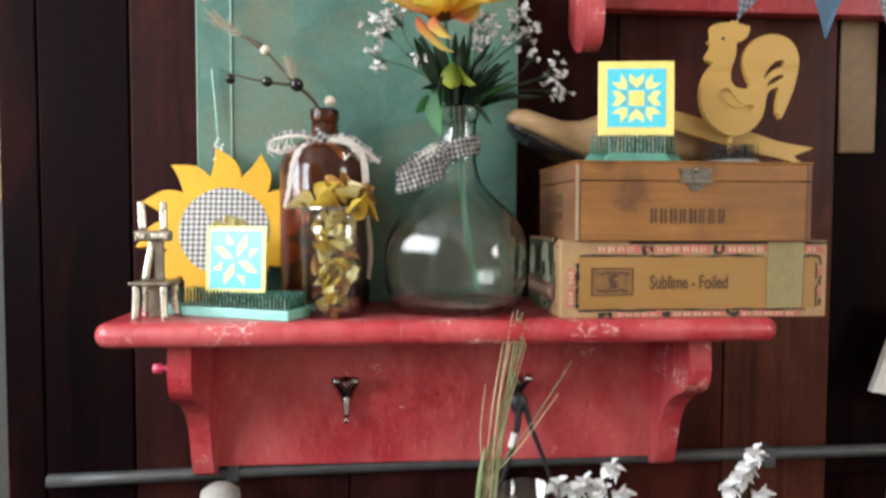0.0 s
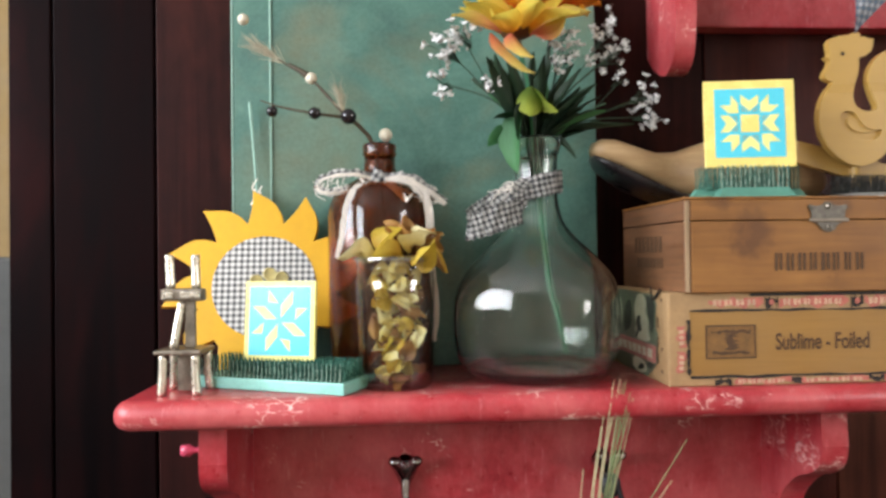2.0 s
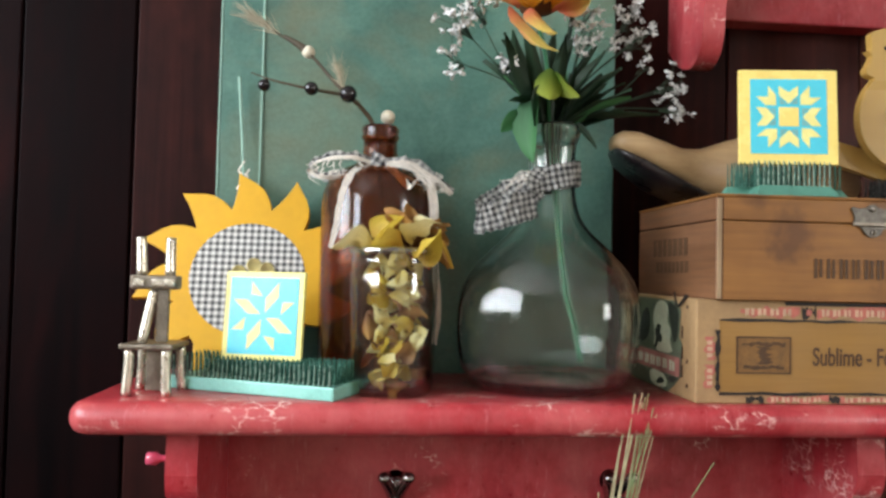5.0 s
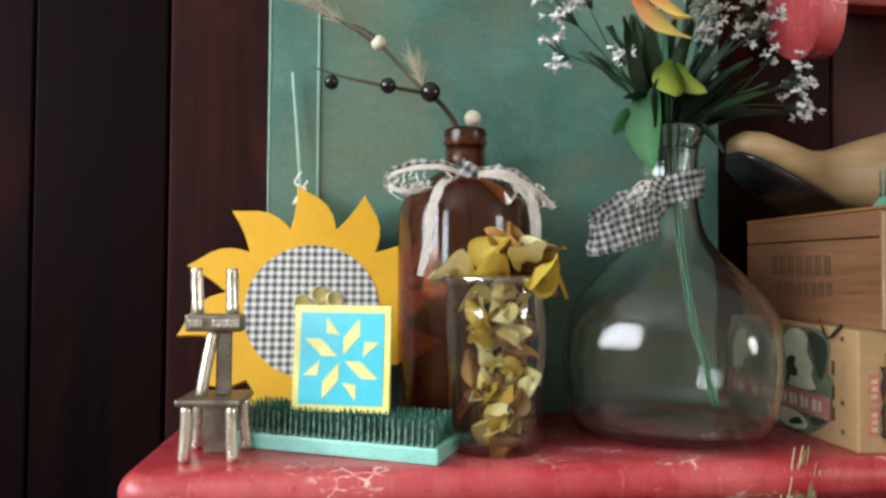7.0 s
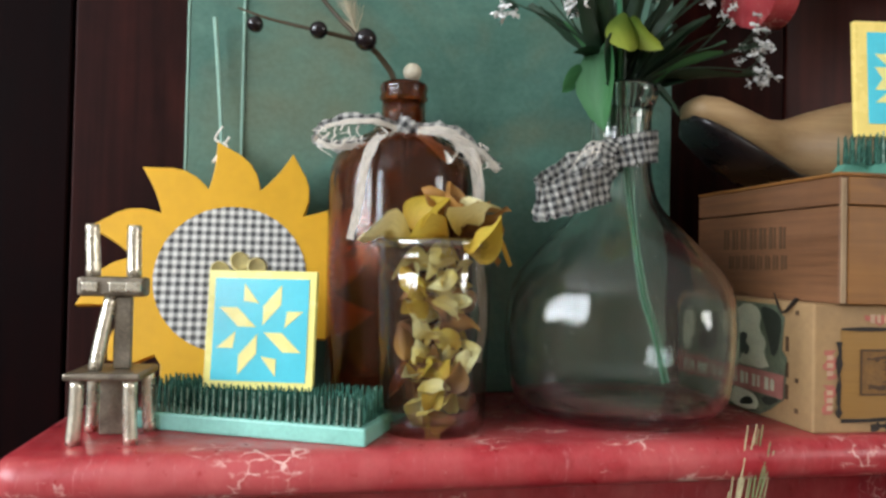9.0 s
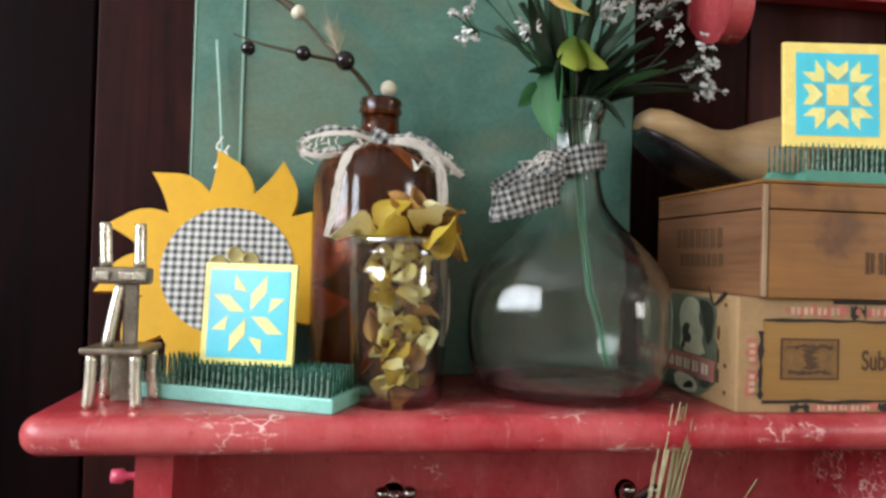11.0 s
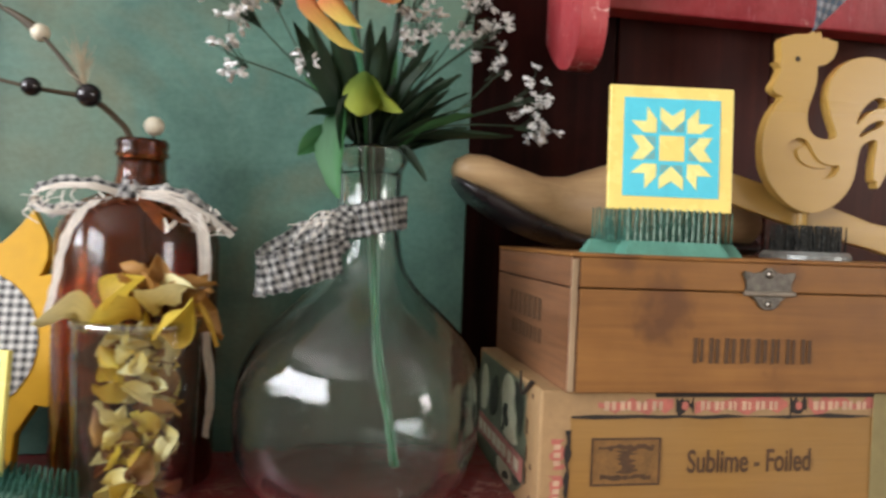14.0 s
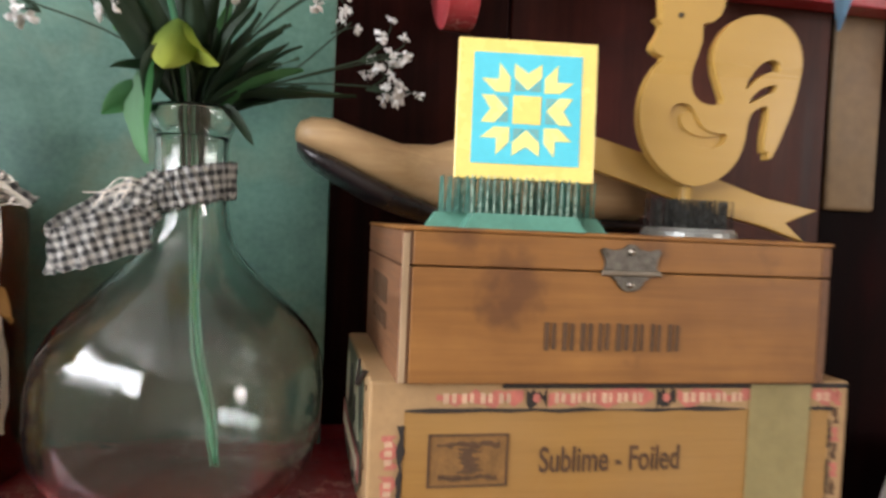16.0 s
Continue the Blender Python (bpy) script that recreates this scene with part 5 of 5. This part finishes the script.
tops = [((-0.014, -0.012, 0.0945), (-0.030, -0.008, 0.006), 0.027, 0.014, LEAF_PALE, 0.3), ((0.004, -0.014, 0.094), (-0.022, -0.006, 0.004), 0.022, 0.016, LEAF_DRY, 0.4),
        ((-0.008, -0.006, 0.096), (0.010, -0.010, 0.026), 0.024, 0.020, LEAF_DRY, 1.2), ((0.010, -0.012, 0.098), (0.020, -0.008, 0.022), 0.024, 0.020, LEAF_PALE, 0.2),
        ((0.012, -0.016, 0.094), (0.016, -0.010, 0.008), 0.022, 0.018, LEAF_DRY, 2.8), ((0.008, -0.004, 0.102), (-0.010, 0.004, 0.022), 0.024, 0.013, LEAF_BROWN, 0.9),
        ((0.006, -0.002, 0.104), (0.004, 0.0, 0.024), 0.022, 0.012, LEAF_BROWN, 2.0), ((0.014, -0.002, 0.102), (0.018, 0.004, 0.014), 0.024, 0.014, LEAF_BROWN, 0.2),
        ((0.014, -0.004, 0.100), (0.026, 0.000, 0.002), 0.022, 0.014, LEAF_BROWN, 1.0), ((0.016, 0.004, 0.096), (0.026, 0.008, -0.008), 0.026, 0.012, LEAF_BROWN, 0.4)]
for q, (b_, w_, L, W, mat, spin) in enumerate(tops):
    part("petal", petal(L, W, aim(b_, w_, spin), 0.8, 0.22, 0.9, ruffle=0.26, seed=q + 90), mat, heap, smooth=True)
part("twig", tube([(0.026, -0.004, 0.106), (0.033, -0.006, 0.096), (0.038, -0.008, 0.083)], 0.0018, 0.0011), LEAF_DRY, heap)

# ---- vase ----
VX, VY = 0.0175, 0.012
vase = thing("glass_vase", (VX, VY, TOP), 0, "clear squarish glass demijohn vase with artificial flowers", "vase")
outer = [(0.032, 0.0, 2.2), (0.042, 0.001, 2.3), (0.0525, 0.007, 2.5), (0.0600, 0.017, 2.5), (0.0630, 0.030, 2.55), (0.0638, 0.046, 2.55), (0.0632, 0.060, 2.5), (0.0606, 0.0715, 2.4), (0.0549, 0.0825, 2.3), (0.0470, 0.0920, 2.2), (0.0384, 0.1010, 2.1), (0.0292, 0.1100, 2), (0.0220, 0.1195, 2), (0.0186, 0.130, 2), (0.0170, 0.143, 2), (0.0168, 0.164, 2), (0.0172, 0.172, 2)]


def demijohn(profile, inset, floor_z, n=112, turn=-22.0, dent=0.0008):
    """One wall of a squarish bottle: four faces with a shallow pressed panel each."""
    line = smooth_line(profile, 4)
    out = []
    for r, z, p in [tuple(q) for q in line]:
        ring = []
        for i in range(n):
            a = 2 * math.pi * i / n
            ca, sa = math.cos(a), math.sin(a)
            rr = r * (abs(ca) ** p + abs(sa) ** p) ** (-1 / p) - inset
            off = (a + math.pi / 4) % (math.pi / 2) - math.pi / 4
            q = ((rr * math.sin(off) / 0.034) ** 4 + ((z - 0.042) / 0.028) ** 4) ** 0.25
            f = min(1.0, max(0.0, (1.14 - q) / 0.28))
            rr -= dent * f * f * (3 - 2 * f)
            rr += 0.0005 * noise.noise(Vector((ca * 1.4, sa * 1.4, z * 22)))
            t = a + radians(turn)
            ring.append((rr * math.cos(t), rr * math.sin(t), max(z, floor_z)))
        out.append(ring)
    return out


def vase_body():
    n = 112
    low_, inn = demijohn(outer, 0.0, 0.0), demijohn(outer[1:], 0.0024, 0.0085, dent=0.0003)
    grid = low_ + inn[::-1]
    bm = bmesh.new()
    vs = [[bm.verts.new(p) for p in ring] for ring in grid]
    for a, b in zip(vs, vs[1:]):
        for i in range(n):
            bm.faces.new((a[i], a[(i + 1) % n], b[(i + 1) % n], b[i]))
    for ring, z in ((vs[0], 0.003), (vs[-1], 0.0095)):
        c = bm.verts.new((0, 0, z))
        for i in range(n):
            bm.faces.new((c, ring[i], ring[(i + 1) % n]))
    return bm


part("glass_body", vase_body(), VASE_GLASS, vase, smooth=True)
part("lip", lathe([(0.0150, 0.1722), (0.0173, 0.1722), (0.0202, 0.1800), (0.0210, 0.1840), (0.0198, 0.1860), (0.0180, 0.1840), (0.0150, 0.1722)], 72), VASE_GLASS, vase, "flared glass lip", True)
vrib = thing("checked_ribbon", (VX, VY, TOP), 0, "black and white checked ribbon tied round the vase neck", "ribbon", "checked ribbons")
ringp = [(0.0198 * math.cos(t), 0.0198 * math.sin(t), 0.148 + 0.0045 * math.cos(t)) for t in [k * math.pi / 8 for k in range(17)]]
part("neck_band", ribbon(ringp, 0.0175, (0, 0, 1), 0.0044, ragged=0.06), CHECK, vrib)
part("hanging_loop", ribbon([(-0.015, -0.0215, 0.1290), (-0.032, -0.0275, 0.1240), (-0.048, -0.0270, 0.1185), (-0.0555, -0.0220, 0.1170), (-0.052, -0.0165, 0.1215), (-0.036, -0.0150, 0.1320), (-0.018, -0.0175, 0.1425)], 0.0205, (0.12, -0.05, 1), 0.0044, ragged=0.10), CHECK, vrib)
part("hanging_end", ribbon([(-0.018, -0.0150, 0.143), (-0.038, -0.0130, 0.130), (-0.046, -0.0100, 0.121), (-0.051, -0.0070, 0.111)], 0.0150, (0.7, 0.2, 0.7), 0.0044, ragged=0.15), CHECK, vrib)
part("knot", ribbon([(-0.0105, -0.0175, 0.153), (-0.0165, -0.0225, 0.146), (-0.0170, -0.0235, 0.138), (-0.0120, -0.0195, 0.131)], 0.0085, (1, 0.3, 0.2), 0.0044, ragged=0.2), CHECK, vrib)
for q in range(9):
    p0 = Vector((-0.016, -0.019, 0.147))
    part("thread", tube([p0, p0 + Vector((-0.005 - 0.001 * q, -0.005, 0.003 - 0.003 * (q % 3))), p0 + Vector((-0.008 - 0.0022 * q, -0.006, -0.004 - 0.003 * (q % 4)))], 0.0003, 0.0002, 4, steps=4), CLOTH_WHITE, vrib)

# ---- flowers ----
flower = thing("yellow_sunflower", (0.001, -0.015, 1.700), 0, "yellow and orange artificial sunflower in the vase", "flower", "artificial flowers")
STALK = [(0.034, 0.003, -0.166), (0.029, 0.008, -0.140), (0.024, 0.011, -0.118), (0.021, 0.016, -0.090), (0.019, 0.022, -0.055), (0.014, 0.023, 0.0), (0.008, 0.012, 0.040), (0.000, 0.004, 0.066)]
part("stem", tube(STALK, 0.0014, 0.0016, 8), STEM, flower, smooth=True)
# Pale lines added for the stem's bright edges seen through the glass.
for s_ in (-1, 1):
    part("stem_highlight", tube([(x + s_ * (0.0021 + 0.0007 * math.sin(90 * z + s_)), y - 0.0008, z) for x, y, z in STALK[:6]], 0.0004, 0.0004, 6), STEM_PALE, flower, "pale line added for the stem's highlighted edge", True)
FC = Vector((-0.001, 0.0, 0.071))
part("flower_centre", ball(FC + Vector((0, 0, 0.004)), 0.014, squash=(1, 1, 0.45)), LEAF_BROWN, flower, "dark brown flower centre", True)
for q in range(24):
    inner_row = q % 2
    a = 2 * math.pi * q / 24 + 0.13 + 0.07 * math.sin(7 * q)
    s_ = math.sin(a)
    if s_ < -0.45 and inner_row:
        continue
    lift = 0.46 + 1.15 * max(0.0, s_) + (0.55 if inner_row else 0.0) + 0.16 * math.sin(5 * q) + 0.35 * min(0.0, s_)
    way = Vector((math.cos(a), s_, lift))
    L = rng.uniform(0.040, 0.047) * (0.86 if inner_row else 1.06)
    part("petal", petal(L, 0.0195, aim(FC + 0.009 * Vector((math.cos(a), s_, 0)), way, 0.25 * math.sin(3 * q)), 0.5, 0.04, 0.8, ruffle=0.09, seed=q), PETAL_CORAL if q % 5 == 2 else PETAL_YELLOW, flower, smooth=True)
for x, w_, L, W, s_ in ((-0.021, (0.021, -0.010, -0.029), 0.046, 0.019, 3.1), (-0.006, (0.009, -0.013, -0.020), 0.031, 0.019, 3.0), (0.010, (0.014, -0.016, 0.004), 0.030, 0.019, 2.9)):
    part("drooping_petal", petal(L, W, aim(FC + Vector((x, -0.010, -0.001)), w_, s_), 0.4, 0.1, 0.8, ruffle=0.06, seed=3), PETAL_CORAL, flower, "coral tipped drooping petal", True)
for centre, tilt, n_, L, mat in (((0.010, 0.024, 0.098), (0.0, -0.5, 1), 13, 0.042, PETAL_ORANGE), ((0.033, 0.026, 0.098), (0.45, -0.5, 0.9), 12, 0.036, PETAL_ORANGE)):
    fl = thing("orange_flower", Vector(centre) + Vector((0.0, -0.015, 1.700)), 0, "orange artificial flower behind the sunflower", "flower", "artificial flowers")
    part("stem", tube([(0.018 - centre[0], 0.026 - centre[1], -0.05 - centre[2]), (0.018 - centre[0], 0.027 - centre[1], -centre[2]), (-0.004, 0.0, -0.03), (0, 0, 0)], 0.0017), STEM_DARK, fl)
    part("flower_centre", ball((0, 0, 0.002), 0.009, squash=(1, 1, 0.6)), LEAF_BROWN, fl, smooth=True)
    T = Vector(tilt).to_track_quat("Z", "Y").to_matrix()
    for q in range(n_):
        a = 2 * math.pi * q / n_
        way = T @ Vector((math.cos(a), math.sin(a), 0.65 + 0.3 * math.sin(4 * q)))
        part("petal", petal(L * rng.uniform(0.88, 1.08), 0.0185, aim((0, 0, 0), way, 0.3 * math.sin(2.3 * q)), 0.45, 0.02, 0.8, ruffle=0.10, seed=q), PETAL_FLAME if q % 3 == 0 else mat, fl, smooth=True)

green = thing("green_leaf_spray", (VX, VY, 1.690), 0, "spray of green artificial leaves in the vase mouth", "leaves")
leaves = [((-0.015, -0.010, 0.030), (-0.008, -0.010, -0.048), 0.050, 0.026, LEAF_GREEN, 0.4), ((-0.020, -0.004, 0.016), (-0.028, -0.004, -0.018), 0.024, 0.013, LEAF_GREEN, 1.0),
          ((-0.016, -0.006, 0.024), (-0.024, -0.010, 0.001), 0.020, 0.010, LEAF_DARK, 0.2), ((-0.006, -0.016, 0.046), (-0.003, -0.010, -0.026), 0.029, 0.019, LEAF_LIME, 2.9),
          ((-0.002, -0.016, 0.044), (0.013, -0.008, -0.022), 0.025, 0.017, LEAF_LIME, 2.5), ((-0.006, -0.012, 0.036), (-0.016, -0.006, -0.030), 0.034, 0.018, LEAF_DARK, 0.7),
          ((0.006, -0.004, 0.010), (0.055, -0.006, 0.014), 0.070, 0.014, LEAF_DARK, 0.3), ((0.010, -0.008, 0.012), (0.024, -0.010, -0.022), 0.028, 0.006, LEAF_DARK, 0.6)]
# a dense fan of narrow dark leaves out of the mouth
for q in range(30):
    a = radians(-34 + 104 * ((q * 0.381) % 1.0))
    L = 0.046 + 0.030 * ((q * 0.617) % 1.0)
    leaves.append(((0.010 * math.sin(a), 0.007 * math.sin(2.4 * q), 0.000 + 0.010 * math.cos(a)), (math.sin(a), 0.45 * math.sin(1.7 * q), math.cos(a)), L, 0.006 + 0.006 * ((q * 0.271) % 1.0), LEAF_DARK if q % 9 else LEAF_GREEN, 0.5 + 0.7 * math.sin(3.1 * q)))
for q, (b_, w_, L, W, mat, spin) in enumerate(leaves):
    part("leaf", petal(L, W, aim(b_, w_, spin), 0.35, 0.14, 0.85, ruffle=0.06, seed=q + 40), mat, green, smooth=True)
for q in range(12):
    a = q * 0.9
    part("stalk", tube([(0.004 * math.cos(a), 0.004 * math.sin(a), -0.04), (0.006 * math.cos(a), 0.006 * math.sin(a), 0.0), (0.016 * math.cos(a), 0.012 * math.sin(a), 0.045)], 0.0011, 0.0008), STEM_DARK, green)


def breath(name, root, clusters, count):
    """A sprig of small white blossoms on thin branching stems."""
    sprig = thing(name, root, 0, "sprig of white artificial baby's breath in the vase", "flower sprig", "white sprigs")
    fork = Vector((0, 0, 0)).lerp(Vector(clusters[0][0]), 0.45)
    for c, spread, n_ in clusters:
        c = Vector(c)
        part("stem", tube([(0, 0, 0), fork * 0.8 + c * 0.1, c], 0.0007, 0.0004, 5), STEM_DARK, sprig)
        bm, st = bmesh.new(), bmesh.new()
        for q in range(int(n_ * 1.4)):
            p_ = c + Vector((rng.gauss(0, 1.1) * spread[0], rng.gauss(0, 1.1) * spread[1], rng.gauss(0, 1.1) * spread[2]))
            for k in range(rng.randint(5, 8)):
                w = Vector((rng.gauss(0, 1), rng.gauss(0, 1), rng.gauss(0, 1))).normalized()
                u = w.orthogonal().normalized() * rng.uniform(0.0013, 0.0022)
                n_out = w.cross(u).normalized() * 0.0006
                L = rng.uniform(0.0028, 0.0052)
                quad = [bm.verts.new(c_) for c_ in (p_, p_ + w * L * 0.55 + u + n_out, p_ + w * L, p_ + w * L * 0.55 - u + n_out)]
                bm.faces.new(quad)
            ball(p_, 0.0011, bm, 1)
            tube([c * 0.86, (c * 0.9 + p_) / 1.9, p_], 0.0003, 0.0003, 3, st, steps=2)
        tagged(part("blossom_head", bm, BLOSSOM, sprig, "tiny white blossoms"), kind="stuff")
        part("twig", st, STEM_DARK, sprig)
    return sprig


R0 = (VX, VY, 1.700)
breath("babys_breath", R0, [((-0.068, -0.010, 0.064), (0.008, 0.005, 0.006), 13), ((-0.058, -0.008, 0.078), (0.008, 0.005, 0.004), 12), ((-0.075, -0.012, 0.040), (0.003, 0.003, 0.007), 8), ((-0.037, -0.014, 0.037), (0.004, 0.003, 0.004), 5)], 12)
breath("babys_breath", R0, [((0.026, -0.010, 0.063), (0.007, 0.004, 0.006), 12), ((0.016, -0.012, 0.052), (0.003, 0.003, 0.003), 5), ((0.020, -0.010, 0.078), (0.006, 0.004, 0.004), 6)], 12)
breath("babys_breath", R0, [((0.056, 0.000, 0.080), (0.005, 0.004, 0.009), 14), ((0.062, 0.000, 0.066), (0.006, 0.004, 0.005), 9), ((0.072, 0.0, 0.072), (0.003, 0.003, 0.002), 3)], 12)
breath("babys_breath", R0, [((0.090, 0.010, 0.034), (0.005, 0.004, 0.005), 8), ((0.095, 0.012, 0.018), (0.005, 0.004, 0.005), 11), ((0.073, 0.008, 0.048), (0.002, 0.002, 0.002), 2), ((0.101, 0.014, 0.036), (0.003, 0.002, 0.003), 3)], 12)

# ---- below the shelf ----
straw = thing("wheat_straws", (0.045, -0.052, 1.36), 0, "bunch of dry wheat straws in front of the shelf", "wheat")
ends = [(0.020, 0.158), (0.014, 0.150), (0.017, 0.161), (0.010, 0.145), (0.024, 0.152), (0.006, 0.139), (0.027, 0.140), (0.004, 0.128), (0.064, 0.118), (0.052, 0.090), (-0.01, 0.10), (0.012, 0.155), (0.022, 0.160), (0.018, 0.154), (0.013, 0.160), (0.026, 0.148), (0.021, 0.143)]
for q, (x, z) in enumerate(ends):
    b_ = rng.uniform(-0.024, -0.010)
    part("straw", tube([(b_, 0, -0.10), (b_ + 0.010, 0.002, 0.0), (b_ + (x - b_) * 0.62, 0.003 * math.sin(q), z * 0.55), (x, 0.002 * math.cos(q), z)], 0.0009, 0.0003, 5), STRAW if q % 4 else STRAW_GREEN, straw)
part("green_sheath", tube([(-0.022, -0.002, -0.10), (-0.015, -0.002, 0.01), (-0.010, -0.002, 0.045)], 0.0035, 0.0012), STRAW_GREEN, straw)
tongs = thing("hanging_black_tongs", (0.0835, 0.040, 1.43), 0, "black iron tongs with a white tip hanging on the hook", "tongs")
part("pivot", ball((-0.002, 0, -0.012), 0.009, squash=(1, 0.5, 1.2)), BLACK_IRON, tongs, smooth=True)
part("arm", tube([(-0.002, 0, -0.005), (-0.004, -0.003, -0.035), (-0.014, -0.002, -0.075), (-0.03, 0, -0.12)], 0.0035, 0.0022), BLACK_IRON, tongs)
part("arm", tube([(0.002, 0, -0.005), (0.010, -0.002, -0.035), (0.024, 0, -0.070), (0.04, 0, -0.12)], 0.0028, 0.0018), BLACK_IRON, tongs)
part("white_tip", tube([(-0.0065, -0.005, -0.040), (-0.0105, -0.005, -0.054)], 0.0036, 0.0034, 8), WHITE_PAINT, tongs, "white tip")


def white_sprig(root, heads):
    sp_ = thing("white_flower_spray", root, 0, "spray of white artificial blossoms below the shelf", "flower spray", "white sprays")
    for q, (x, y, z) in enumerate(heads):
        part("stem", tube([(0, 0, -0.08), (x * 0.5, y, z * 0.5 - 0.02), (x, y, z)], 0.0011, 0.0007, 5), STEM_DARK, sp_)
        for k in range(10):
            a = k * 1.2566 + q + 0.6 * (k // 5)
            out = -0.35 if k < 5 else -0.95
            part("petal", petal(0.0130 if k < 5 else 0.0095, 0.0120 if k < 5 else 0.009, aim((x, y, z), (math.cos(a), out, math.sin(a)), 0.5 * math.sin(a)), 0.25, 0.1, 0.75, ruffle=0.14, seed=k + q), BLOSSOM, sp_, smooth=True)


white_sprig((0.27, -0.03, 1.352), [(0.014, 0, 0.034), (-0.001, -0.004, 0.014), (0.008, 0.002, 0.020), (-0.008, 0.0, 0.003), (0.022, 0, -0.004)])
white_sprig((0.13, -0.03, 1.352), [(0.022, 0, 0.024), (-0.026, 0, 0.010), (-0.012, -0.003, 0.006), (0.010, 0.0, 0.006), (0.032, 0, 0.0), (-0.002, 0, 0.012)])
cup = thing("small_glass_tumbler", (0.071, -0.06, 1.27), 0, "clear glass tumbler rim below the shelf", "glass")
part("glass_body", lathe([(0, 0), (0.022, 0), (0.027, 0.101), (0.0262, 0.102), (0.0254, 0.101), (0.0205, 0.004), (0, 0.004)], 32), JAR_GLASS, cup, smooth=True)
low_board = thing("lower_ledge", (0, WALL, 1.27), 0, "dark wooden ledge below the shelf", "shelf")
part("ledge_board", box(-0.40, 0.70, -0.22, -0.0005, -0.025, 0.0, 0.003), PLANK, low_board)
knob = thing("grey_stone_finial", (-0.2055, 0.045, 1.27), 0, "grey turned finial below the shelf", "finial")
part("turning", lathe([(0, 0.0), (0.022, 0.0), (0.022, 0.012), (0.012, 0.02), (0.012, 0.045), (0.019, 0.058), (0.018, 0.067), (0.010, 0.073), (0, 0.074)], 24), GREY_STONE, knob, smooth=True)
plaque = thing("white_plaque", (0.50, 0.105, 1.27), 0, "white painted plaque with a dark star mark", "plaque")
bm = cutout([(-0.010, 0.136), (0.11, 0.116), (0.14, 0.226), (0.026, 0.2335), (0.0225, 0.231)], -0.004, 0.004, bevel=0.001)
for x in (0.02, 0.09):
    part("foot", box(x - 0.004, x + 0.004, -0.003, 0.003, 0.0, 0.150, 0.001), WHITE_PAINT, plaque)
part("panel", bm, WHITE_PAINT, plaque)
part("mark", flat_shapes([[(0.032, 0.224), (0.040, 0.216), (0.052, 0.214), (0.043, 0.207), (0.042, 0.194), (0.035, 0.205), (0.024, 0.212), (0.031, 0.214)]], -0.0041), GREY_METAL, plaque, "dark star mark")
